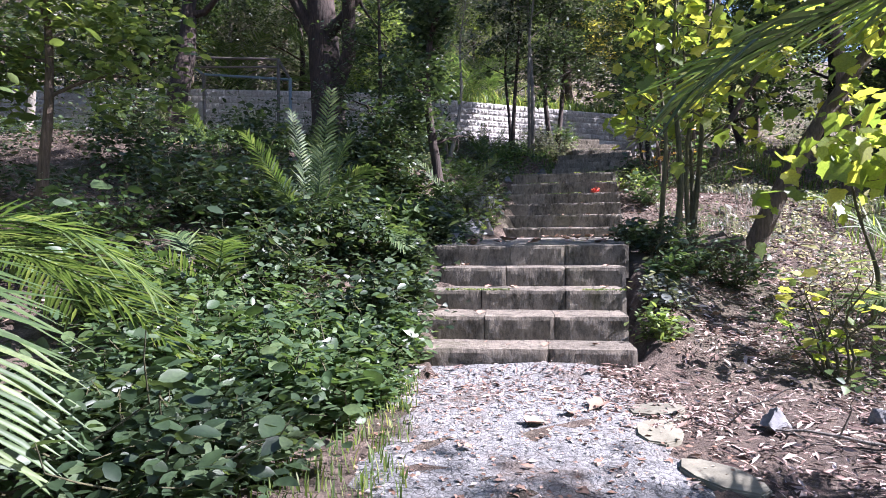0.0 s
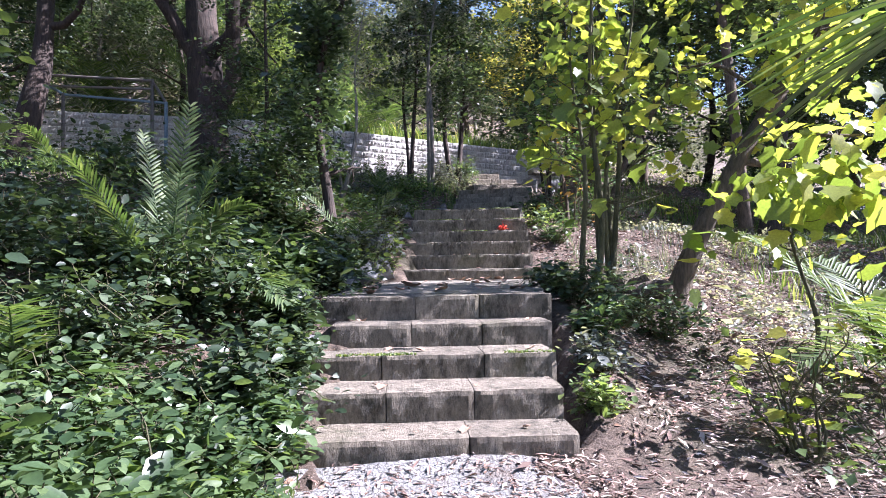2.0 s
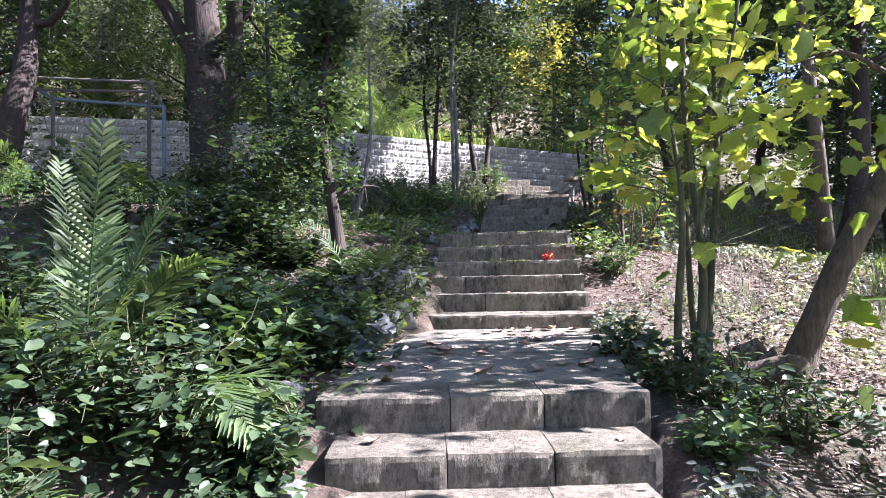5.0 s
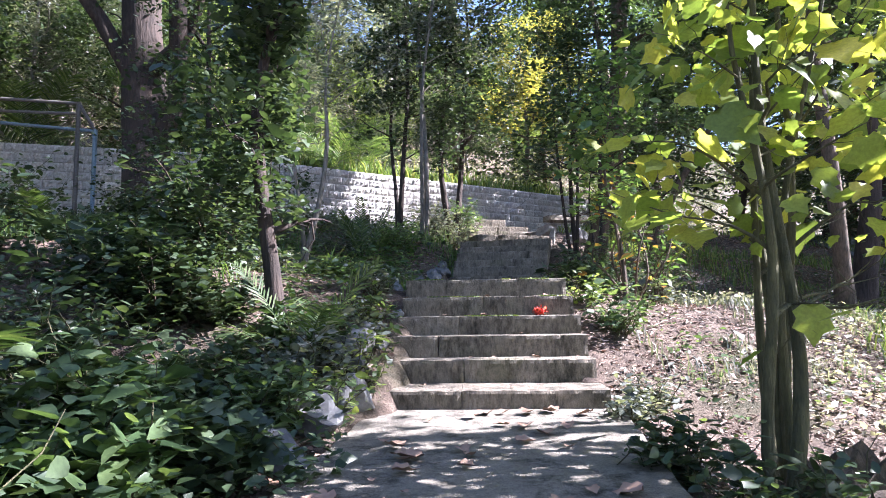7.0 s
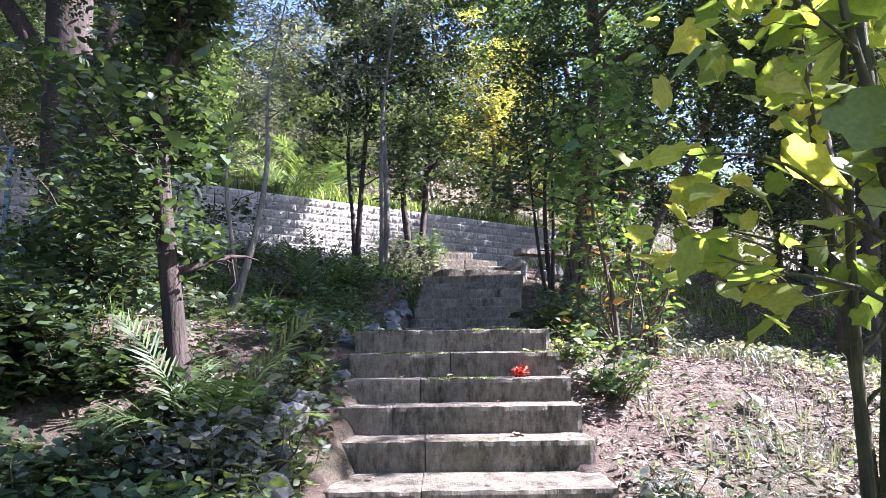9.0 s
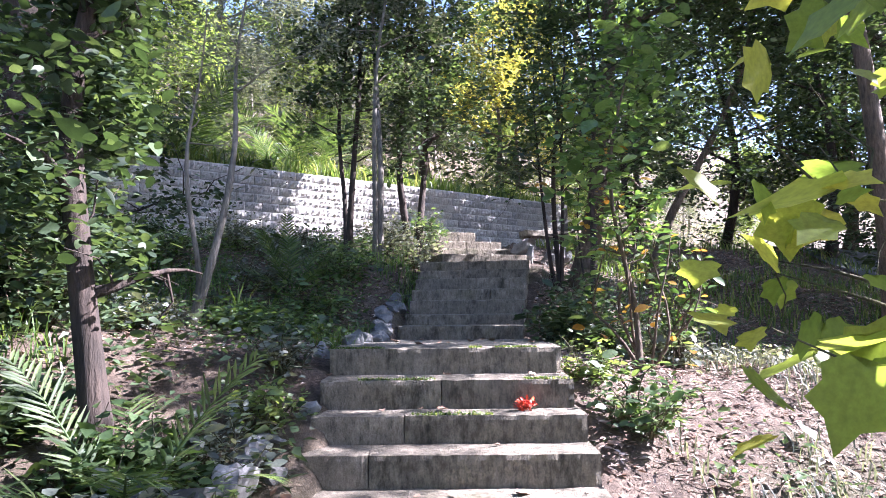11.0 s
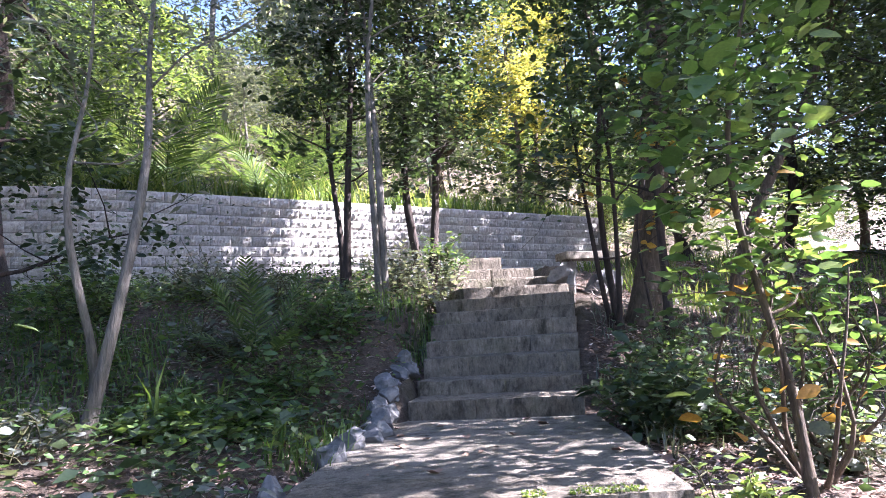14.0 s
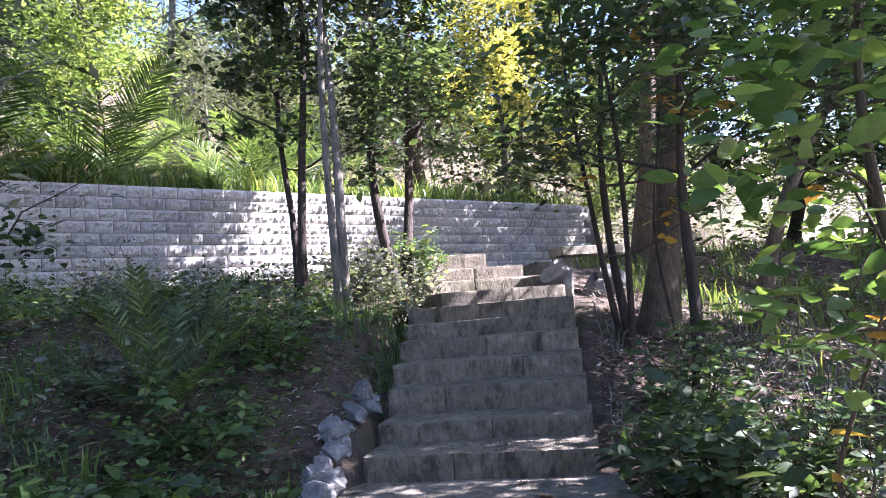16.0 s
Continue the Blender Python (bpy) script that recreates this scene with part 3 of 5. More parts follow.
def frond_mesh(length, leaflets, width, droop, mat, seed=0, sweep=0.75, lift=0.3):
    """A feather palm frond along +y: arched midrib with two rows of folded leaflets."""
    rng = np.random.default_rng(seed)
    s = np.linspace(0, 1, 16)
    line = np.stack([0.03 * length * np.sin(2 * s), length * s * (1 - 0.12 * droop * s), length * (lift * s - droop * s * s)], -1)
    pieces = [tube(line, 0.012 * length ** 0.5 * (1.05 - s), 5)]
    v, f = pieces[0]
    vs, fs, o = [v], [f], len(v)
    for k in range(leaflets):
        q = 0.14 + 0.86 * (k + 0.5) / leaflets
        i = min(14, int(q * 15))
        base = line[i] + (line[i + 1] - line[i]) * (q * 15 - i)
        tan = line[i + 1] - line[i]
        tan = tan / np.linalg.norm(tan)
        side = np.array([1.0, 0, 0])
        nrm = np.cross(side, tan)
        ll = length * 0.36 * (math.sin(math.pi * (0.12 + 0.8 * q)) ** 0.7) * rng.uniform(0.85, 1.1)
        for sg in (-1, 1):
            dr = side * sg * math.sin(sweep + 0.25 * (1 - q)) + tan * math.cos(sweep) + nrm * rng.normal(0.12, 0.10)
            dr = dr / np.linalg.norm(dr)
            wv = np.cross(dr, nrm) * width * 0.5
            sag = np.array([0, 0, -1.0]) * ll * rng.uniform(0.05, 0.28)
            m = base + dr * ll * 0.5 + sag * 0.25
            e = base + dr * ll + sag
            fold = nrm * width * 0.22
            vs.append(np.array([base - wv * 0.5 + fold * 0.5, base, base + wv * 0.5 + fold * 0.5, m - wv + fold, m, m + wv + fold, e - wv * 0.1, e, e + wv * 0.1]))
            fs.append(np.array([(0, 1, 4, 3), (1, 2, 5, 4), (3, 4, 7, 6), (4, 5, 8, 7)]) + o)
            o += 9
    return fast_mesh("frond", np.concatenate(vs), np.concatenate(fs), mat)


def make_palm(at, length, count, label, seed=0, droop=0.5, lift=0.9, leaflets=34, width=0.03, yaw0=0, arc=360, stem=0.0, mat=L_PALM, group="", tilt=0):
    """Fronds springing from one crown, on a short fibrous stem."""
    rng = np.random.default_rng(seed + 900)
    x, y = at[:2]
    z = float(ground_z(x, y)) - 0.03 if len(at) < 3 else at[2]
    owner = thing("palm", (x, y, z), label, "palm", group)
    h = max(stem, 0.08)
    part("stem", fast_mesh("stem", *tube([(0, 0, 0), (0, 0, h * 0.5), (0.02, 0, h)], [0.05 + 0.12 * (stem > 0.3), 0.045 + 0.1 * (stem > 0.3), 0.03 + 0.08 * (stem > 0.3)], 9, 0.1, rng), BROWNBARK), owner)
    kinds = [frond_mesh(length * q, leaflets, width, droop, mat, seed * 10 + n, lift=lift * w) for n, (q, w) in enumerate(((1, 1), (0.85, 1.4), (0.95, 0.6)))]
    for k in range(count):
        fr = part("frond", kinds[k % 3], owner)
        fr.matrix_basis = pose(0, 0, h * 0.95, tilt + rng.uniform(-8, 8), rng.uniform(-12, 12), yaw0 + arc * (k + rng.uniform(-0.2, 0.2)) / count)
    return owner


# ---- stones beside the stairs ----
def rock_mesh(seed, sx, sy, sz, mat=ROCK):
    """A broken stone: a ball cut by random planes."""
    rng = random.Random(seed)
    bm = bmesh.new()
    bmesh.ops.create_icosphere(bm, subdivisions=3, radius=1)
    planes = []
    for _ in range(12):
        n = Vector((rng.gauss(0, 1), rng.gauss(0, 1), rng.gauss(0, 1))).normalized()
        planes.append((n, rng.uniform(0.42, 0.7)))
    for q in bm.verts:
        for n, d in planes:
            over = q.co.dot(n) - d
            if over > 0:
                q.co -= n * over
        q.co *= 1 + 0.16 * noise.noise(q.co * 4 + Vector((seed, 0, 0)))
        q.co = Vector((q.co.x * sx, q.co.y * sy, q.co.z * sz)) * 1.5
    return from_bm("rock", bm, mat, False)


ROCKS = [rock_mesh(k, *s) for k, s in enumerate(((0.15, 0.12, 0.1), (0.12, 0.16, 0.09), (0.17, 0.14, 0.13), (0.1, 0.1, 0.08), (0.2, 0.13, 0.1)))]


def edge_rocks(flight, steps, side, count, seed, label):
    rng = random.Random(seed)
    for k in range(count):
        q = (k + rng.uniform(0, 0.7)) / count
        n = min(len(steps) - 1, int(q * len(steps)))
        d, z, l, r = steps[n]
        u = (l - rng.uniform(0.06, 0.24)) if side < 0 else (r + rng.uniform(0.06, 0.2))
        p = on(flight, steps[0][0] + q * (steps[-1][0] - steps[0][0]), u, 0)
        ob = new("rock", ROCKS[rng.randrange(5)])
        g = float(ground_z(p[0], p[1]))
        ob.matrix_basis = pose(p[0], p[1], max(g - 0.01, z - 0.2), rng.uniform(-20, 20), rng.uniform(-20, 20), rng.uniform(0, 360)) @ Matrix.Scale(rng.uniform(0.4, 0.75), 4)
        tagged(ob, label, "rock", "stones edging the stairs")


edge_rocks(FLIGHT_A, STEPS_A, -1, 9, 1, "rough pale stone set beside the concrete steps")
edge_rocks(FLIGHT_B, STEPS_B, -1, 4, 2, "rough grey stone set beside the mossy steps")
rng = random.Random(17)
for k in range(24):
    q = (k + rng.uniform(0, 0.6)) / 24
    x, y = 1.58 + 0.78 * q + rng.uniform(-0.12, 0.08), 12.4 + 2.5 * q
    ob = new("rock", ROCKS[k % 5])
    ob.matrix_basis = pose(x, y, float(np.interp(y, [12.4, 13.4, 15.0], [1.97, 2.12, 2.5])) - 0.03 + 0.07 * (k % 3 == 1), rng.uniform(-30, 30), rng.uniform(-30, 30), rng.uniform(0, 360)) @ Matrix.Scale(rng.uniform(0.45, 0.85), 4)
    tagged(ob, "bluish white stone edging the upper steps", "rock", "stones edging the stairs")


def stray_rocks(spots, label):
    for k, (x, y, s, dz) in enumerate(spots):
        ob = new("rock", ROCKS[k % 5])
        ob.matrix_basis = pose(x, y, float(ground_z(x, y)) + dz, 10 * k, 7 * k, 40 * k) @ Matrix.Scale(s, 4)
        tagged(ob, label, "rock")


stray_rocks([(-0.3, 6.2, 0.6, 0.02), (-0.25, 6.6, 0.6, 0.05), (0.55, 9.2, 1.0, 0.05), (0.62, 9.45, 0.9, 0.15), (0.5, 9.6, 0.9, 0.2), (0.68, 9.75, 0.8, 0.2), (0.74, 10.1, 0.8, 0.1), (0.35, 9.05, 0.9, 0.0), (0.42, 9.3, 0.8, 0.2), (0.1, 8.0, 1.0, 0.05), (0.3, 8.6, 1.2, 0.1), (0.45, 8.95, 1.0, 0.12), (-0.2, 1.75, 1.0, 0.05), (1.2, 11.7, 0.7, 0.03), (1.5, 12.2, 0.8, 0.04)], "rough pale stone half sunk in the slope")
stray_rocks([(1.75, 3.35, 0.5, 0.05), (2.4, 3.5, 0.4, 0.04)], "small grey stone lying on bark mulch")


def make_flagstones():
    for k, (x, y, s, rz) in enumerate([(1.2, 2.75, 0.22, 120), (1.12, 3.3, 0.2, 70), (1.22, 3.65, 0.18, 10)]):
        bm = bmesh.new()
        n = 9
        ring = [bm.verts.new((s * math.cos(a) * (1 + 0.25 * noise.noise(Vector((a * 2, k, 0)))), 0.62 * s * math.sin(a) * (1 + 0.25 * noise.noise(Vector((a * 2, k, 5)))), 0.03)) for a in [2 * math.pi * i / n for i in range(n)]]
        face = bm.faces.new(ring)
        ex = bmesh.ops.extrude_face_region(bm, geom=[face])
        bmesh.ops.translate(bm, vec=(0, 0, -0.08), verts=[g for g in ex["geom"] if isinstance(g, bmesh.types.BMVert)])
        bmesh.ops.recalc_face_normals(bm, faces=bm.faces)
        bmesh.ops.bevel(bm, geom=list(bm.edges), offset=0.008, segments=2, affect="EDGES")
        ob = new("flagstone", from_bm("flagstone", bm, FLAG))
        ob.matrix_basis = pose(x, y, float(ground_z(x, y)) - 0.005, 2, -2, rz)
        tagged(ob, "flat pale stone let into the path edge", "stone", "path edge stones")


make_flagstones()


# ---- the pipe frame on the slope ----
def make_pipe_frame():
    owner = thing("pipe_frame", (-6.0, 18.5, 0), "old metal pipe frame standing on the slope before the wall", "pipe frame")

    def pipe(name, a, b, r, mat):
        part(name, fast_mesh(name, *tube([a, tuple((p + q) / 2 for p, q in zip(a, b)), b], [r] * 3, 10), mat, True), owner)

    corner = {"fl": (-0.89, 0.1), "fr": (1.68, -0.22), "bl": (-1.71, 0.2), "br": (1.34, -0.2)}
    high = {"fl": 5.81, "fr": 5.57, "bl": 6.34, "br": 6.15}
    for k, (px, py) in corner.items():
        g = float(ground_z(-6.0 + px, 18.5 + py)) - 0.1
        pipe("post", (px, py, g), (px, py, high[k]), 0.045, BLUEPIPE if k == "fr" else PIPE)
    for a, b, m in (("fl", "fr", BLUEPIPE), ("bl", "br", PIPE), ("fl", "bl", BLUEPIPE), ("fr", "br", PIPE)):
        pipe("rail", (*corner[a], high[a] - 0.03), (*corner[b], high[b] - 0.03), 0.035, m)
    pipe("rail", (corner["bl"][0], corner["bl"][1], 6.02), (corner["br"][0], corner["br"][1], 5.9), 0.03, PIPE)


make_pipe_frame()

# ---- trees on the slope ----
DARK_TREE = "dark-barked tree with many upright limbs before the wall"
make_tree("tree", (-3.1, 17.7), 11, 0.5, DARK_TREE, (0.0, 0), 14, 0.1, 0.3, 260, 90, 0.09, 0.6, DARKBARK, L_DARK, SIMPLE, 1, rise=2.6, taper=0.55, wander=0.01)
make_tree("tree", (-7.3, 16.9), 9.5, 0.33, "dark trunk with a hanging vine on the shaded slope", (0.0, 0), 8, 0.45, 0.33, 110, 90, 0.09, 0.5, DARKBARK, L_DARK, SIMPLE, 2)
make_tree("tree", (2.3, 16.75), 7.5, 0.062, "tall slender tree with twin pale grey trunks", (0.03, 0), 9, 0.45, 0.18, 120, 70, 0.065, 0.38, GREYBARK, L_GREY, SIMPLE, 3, stems=2, spread_stems=0.12)
make_tree("tree", (1.85, 17.3), 6.5, 0.06, "thin dark-stemmed tree with glossy leaves", (0.0, 0), 9, 0.34, 0.16, 120, 60, 0.085, 0.34, DARKBARK, L_DARK, OVAL, 4, stems=2, spread_stems=0.1)
make_tree("tree", (3.15, 18.0), 6.2, 0.08, "thin dark tree forking low before the wall", (0.02, 0), 9, 0.32, 0.18, 110, 60, 0.08, 0.36, DARKBARK, L_DARK, OVAL, 5, stems=2, spread_stems=0.12)
make_tree("tree", (0.02, 12.6), 3.9, 0.045, "bare grey sapling with two leaning stems", (0.1, 0.0), 6, 0.6, 0.3, 70, 45, 0.06, 0.4, GREYBARK, L_GREY, NARROW, 6, stems=2, spread_stems=0.12, wander=0.05)
make_tree("tree", (-0.02, 10.05), 4.4, 0.085, "leafy tree with rough dark trunk beside the stairs", (0.06, 0.02), 16, 0.2, 0.13, 230, 45, 0.07, 0.26, DARKBARK, L_DARK, OVAL, 7, wander=0.03,
          keep=lambda px, py, pz: px < 1.4 - 0.46 * (py - 7.55))
make_tree("tree", (-1.5, 13.8), 5.0, 0.07, "dark evergreen tree with small glossy leaves", (0.05, 0), 9, 0.15, 0.3, 130, 60, 0.065, 0.36, DARKBARK, L_DARK, OVAL, 8)
make_tree("tree", (5.35, 15.6), 12, 0.17, "tall dark evergreen with shaggy brown bark beside the stairs", (0.03, -0.03), 14, 0.36, 0.18, 330, 90, 0.085, 0.5, BROWNBARK, L_DARK, SIMPLE, 9, rise=0.3)
make_tree("tree", (4.9, 15.3), 5.0, 0.05, "thin tree with green and orange leaves beside the steps", (0.0, 0), 8, 0.25, 0.24, 60, 30, 0.085, 0.3, DARKBARK, L_MID, OVAL, 10, stems=3, spread_stems=0.2)
make_tree("tree", (5.0, 14.6), 3.2, 0.02, "sparse sapling with orange autumn leaves", (0.0, 0), 5, 0.35, 0.25, 15, 7, 0.09, 0.2, DARKBARK, L_ORANGE, OVAL, 11)
make_tree("tree", (6.45, 15.5), 5.5, 0.09, "slender tree leaning over the open slope", (0.42, 0), 8, 0.4, 0.3, 90, 60, 0.08, 0.4, BROWNBARK, L_MID, SIMPLE, 12)
make_tree("tree", (4.8, 14.15), 4.6, 0.06, "slender dark tree beside the upper steps", (0.02, 0), 8, 0.4, 0.26, 90, 55, 0.08, 0.4, DARKBARK, L_DARK, SIMPLE, 13)

# Five trees added, mostly out of view, to shade wall, steps, path and bank.
make_tree("tree", (7.6, 19.7), 15.5, 0.15, "added tall thin tree whose high crown shades the wall", (0.0, 0), 14, 0.41, 0.15, 480, 120, 0.15, 0.6, BROWNBARK, L_DARK, SIMPLE, 17)
make_tree("tree", (9.3, 13.7), 10.5, 0.2, "added tall dark evergreen tree that shades the stairs", (0.0, 0), 12, 0.3, 0.24, 240, 110, 0.11, 0.7, DARKBARK, L_DARK, SIMPLE, 14)
make_tree("tree", (8.6, 0.7), 8.0, 0.12, "added tall open-crowned tree that dapples the path with shade", (0.0, 0), 10, 0.5, 0.2, 100, 60, 0.1, 0.5, BROWNBARK, L_MID, SIMPLE, 18)
make_tree("tree", (8.1, 12.7), 11.5, 0.13, "added tall thin tree whose high dark crown casts shade", (0.0, 0), 14, 0.36, 0.16, 230, 100, 0.11, 0.8, BROWNBARK, L_DARK, SIMPLE, 15)
make_tree("tree", (8.2, 7.0), 15.5, 0.18, "added tall thin tree whose high dark crown casts shade", (0.0, 0), 11, 0.66, 0.21, 230, 110, 0.14, 0.65, BROWNBARK, L_DARK, SIMPLE, 16)

# ---- the lobed-leaf clump and its stump ----
def over_landing(px, py, pz):
    return (px > 1.72) & (py < 8.2) & (px + py > 8.9) & (pz > np.where(py > 6.9, 2.05, 1.45))


CLUMP = "many-stemmed young tree with large lobed yellow-green leaves"
make_tree("tree", (2.42, 6.95, 0.62), 3.9, 0.042, CLUMP, (0.02, 0.02), 7, 0.3, 0.18, 70, 5, 0.115, 0.26, GREENSTEM, L_MAPLE, LOBED, 20, stems=2, spread_stems=0.1, wander=0.015, keep=over_landing, up=0.35, droop=0.5, squash=0.8)
make_tree("tree", (2.88, 7.5, 0.5), 4.4, 0.04, CLUMP, (0.02, -0.03), 7, 0.3, 0.18, 90, 5, 0.115, 0.3, GREENSTEM, L_MAPLE, LOBED, 21, stems=4, spread_stems=0.16, wander=0.015, keep=over_landing, up=0.35, droop=0.5, squash=0.8)
make_tree("tree", (3.4, 7.4, 0.4), 4.6, 0.13, "thick leaning trunk with large lobed leaves", (0.55, -0.15), 8, 0.35, 0.28, 180, 6, 0.12, 0.42, BROWNBARK, L_MAPLE, LOBED, 22, keep=over_landing, up=0.35, droop=0.5, squash=0.8)


def make_stump():
    """A broad broken stump: lumpy bole, buttress roots, a sawn log across it."""
    rng = np.random.default_rng(3)
    owner = thing("stump", (2.85, 7.1, 0.3), "broad old broken tree stump beside the landing", "stump")
    n, m = 22, 64
    v, f = [], []
    for j in range(n):
        q = j / (n - 1)
        for i in range(m):
            a = 2 * math.pi * i / m
            lump = 1 + 0.16 * math.sin(3 * a + 1) + 0.10 * math.sin(7 * a + 4 * q) + 0.2 * noise.noise(Vector((math.cos(a) * 3, math.sin(a) * 3, q * 3))) + 0.12 * noise.noise(Vector((math.cos(a) * 9, math.sin(a) * 9, q * 5)))
            r = (0.50 - 0.16 * q) * lump
            top = 0.58 + 0.08 * math.sin(2 * a) + 0.16 * noise.noise(Vector((math.cos(a) * 4, math.sin(a) * 4, 9)))
            v.append((1.15 * r * math.cos(a), 0.8 * r * math.sin(a), top * q))
    c = len(v)
    v.append((0, 0, 0.42))
    for j in range(n - 1):
        for i in range(m):
            k = (i + 1) % m
            f.append((j * m + i, j * m + k, (j + 1) * m + k, (j + 1) * m + i))
    f += [((n - 1) * m + i, (n - 1) * m + (i + 1) % m, c) for i in range(m)]
    part("bole", mesh_of("bole", v, f, STUMPBARK, False), owner)
    log = curve_points((-0.2, -0.22, 0.52), (0.30, -0.36, 0.60), 7, 0.05, rng)
    part("sawn_log", fast_mesh("sawn_log", *tube(np.vstack([log[:1], log, log[-1:]]), [0.002, 0.07, 0.085, 0.08, 0.095, 0.085, 0.09, 0.075, 0.002], 12, 0.12, rng), STUMPBARK), owner, "sawn log lying across the stump")
    for k in range(8):
        a = k * 0.8 + 0.4
        pts = curve_points((math.cos(a) * 0.35, math.sin(a) * 0.28, 0.22), (math.cos(a) * 0.85, math.sin(a) * 0.7, -0.12), 6, 0.1, rng)
        part("root", fast_mesh("root", *tube(pts, np.linspace(0.10, 0.02, 6), 8, 0.1, rng), STUMPBARK), owner)


make_stump()


# ---- shrubs ----
def make_shrub(at, height, width, leaf, mat, label, seed, n=1500, shape=OVAL, stems=9, bark=BROWNBARK, name="shrub", up=0.6, group=""):
    """Thin stems from one root, leaves set along them."""
    rng = np.random.default_rng(seed + 500)
    x, y = at[:2]
    z = float(ground_z(x, y)) - 0.03 if len(at) < 3 else at[2]
    owner = thing(name, (x, y, z), label, "shrub", group)
    pieces, pos = [], []
    for k in range(stems):
        a = 2.4 * k + rng.uniform(-0.4, 0.4)
        rr = width * math.sqrt((k + 0.6) / stems)
        end = np.array([math.cos(a) * rr, math.sin(a) * rr, height * rng.uniform(0.65, 1.05) * (1 - 0.35 * (rr / width) ** 2)])
        line = curve_points((0.15 * end[0], 0.15 * end[1], 0), end, 10, 0.07, rng)
        part("stem", fast_mesh("stem", *tube(line, np.linspace(0.012, 0.003, 10) * (0.6 + height * 0.4), 5, 0.0, rng), bark), owner)
        for _ in range(4):
            i = rng.integers(3, 9)
            e = line[i] + rng.normal(size=3) * width * 0.3
            tw = curve_points(line[i], e, 5, 0.08, rng)
            pieces.append(tube(tw, np.linspace(0.005, 0.002, 5), 4, 0.0, rng))
            q = tw[rng.integers(1, 5, max(1, n // (stems * 7)))]
            pos.append(q + rng.normal(size=q.shape) * 0.05)
        q = line[rng.integers(2, 10, max(1, n // (stems * 2)))]
        pos.append(q + rng.normal(size=q.shape) * width * 0.13)
    tagged(part("twig_mass", fast_mesh("twig_mass", *joined(pieces), bark), owner), kind="stuff")
    part("foliage", leaf_cloud("foliage", np.concatenate(pos), leaf, mat, shape, up, rng), owner)
    return owner


BROAD = "low broad-leaved green shrub filling the bank"
for k, (x, y, h, w, s, m) in enumerate([(-1.15, 2.35, 0.55, 0.55, 0.068, L_DARK), (-0.95, 2.75, 0.45, 0.4, 0.06, L_DARK), (-1.7, 2.9, 0.55, 0.6, 0.065, L_DARK), (-1.0, 3.4, 0.6, 0.55, 0.07, L_MID),
                                        (-0.72, 3.55, 0.45, 0.35, 0.065, L_MID), (-1.6, 3.8, 0.6, 0.6, 0.07, L_MID), (-0.75, 4.2, 0.62, 0.5, 0.06, L_MID), (-1.3, 4.5, 0.6, 0.6, 0.06, L_MID),
                                        (-0.6, 5.0, 0.5, 0.45, 0.06, L_DARK), (-1.5, 5.3, 0.6, 0.6, 0.06, L_DARK), (-2.3, 4.6, 0.6, 0.6, 0.07, L_MID), (-1.0, 6.0, 0.7, 0.6, 0.065, L_DARK), (-1.9, 6.3, 0.7, 0.6, 0.06, L_DARK)]):
    make_shrub((x, y), h, w, s, m, BROAD, k, 1500, OVAL, 14, GREENSTEM, group="bank shrubs")
for k, (x, y, h, w, s, m) in enumerate([(-0.35, 4.6, 0.4, 0.28, 0.055, L_MID), (-0.3, 5.3, 0.45, 0.28, 0.055, L_DARK), (-0.45, 3.95, 0.32, 0.25, 0.055, L_MID), (-0.35, 5.9, 0.4, 0.3, 0.06, L_DARK), (-2.6, 6.6, 0.8, 0.7, 0.065, L_DARK), (-3.2, 5.4, 0.7, 0.7, 0.065, L_MID), (-2.4, 7.6, 0.9, 0.7, 0.07, L_DARK), (-3.4, 8.2, 0.9, 0.8, 0.07, L_DARK), (-2.2, 9.2, 0.9, 0.8, 0.07, L_DARK), (-1.3, 8.8, 0.8, 0.6, 0.07, L_DARK), (-4.4, 9.5, 1.0, 0.9, 0.07, L_DARK), (-3.0, 10.6, 0.9, 0.9, 0.07, L_DARK), (-1.6, 10.4, 0.8, 0.7, 0.07, L_DARK), (-5.6, 11.5, 1.1, 1.0, 0.08, L_DARK), (-4.6, 15.0, 1.0, 0.9, 0.08, L_DARK), (-2.6, 15.2, 0.9, 0.8, 0.07, L_DARK)]):
    make_shrub((x, y), h, w, s, m, BROAD, k + 20, 1300, OVAL, 12, GREENSTEM, group="bank shrubs")
for k, (x, y, h, w) in enumerate([(-0.9, 11.5, 1.5, 0.7), (-1.0, 9.9, 0.9, 0.5)]):
    make_shrub((x, y), h, w, 0.075, L_DARK, "tall dark evergreen shrub with small glossy leaves", k + 140, 2600, OVAL, 16, BROWNBARK, group="dark evergreen shrubs")
for k, (x, y, h, w) in enumerate([(0.55, 9.35, 0.5, 0.33), (0.6, 9.95, 0.5, 0.3), (0.78, 10.55, 0.45, 0.28), (0.9, 11.1, 0.4, 0.28), (0.35, 8.8, 0.5, 0.35), (2.95, 9.1, 0.35, 0.3), (3.2, 10.9, 0.35, 0.3), (2.55, 8.7, 0.25, 0.22)]):
    make_shrub((x, y), h, w, 0.05, L_GREY if k % 2 else L_LIGHT, "small pale-leaved shrub crowding the step ends", k + 160, 420, OVAL, 9, GREENSTEM, group="step-end shrubs")
make_shrub((-0.98, 1.45), 0.55, 0.2, 0.08, L_LIGHT, "small shrub with bright rounded leaves at the path", 40, 130, OVAL, 6, GREENSTEM, up=0.8)
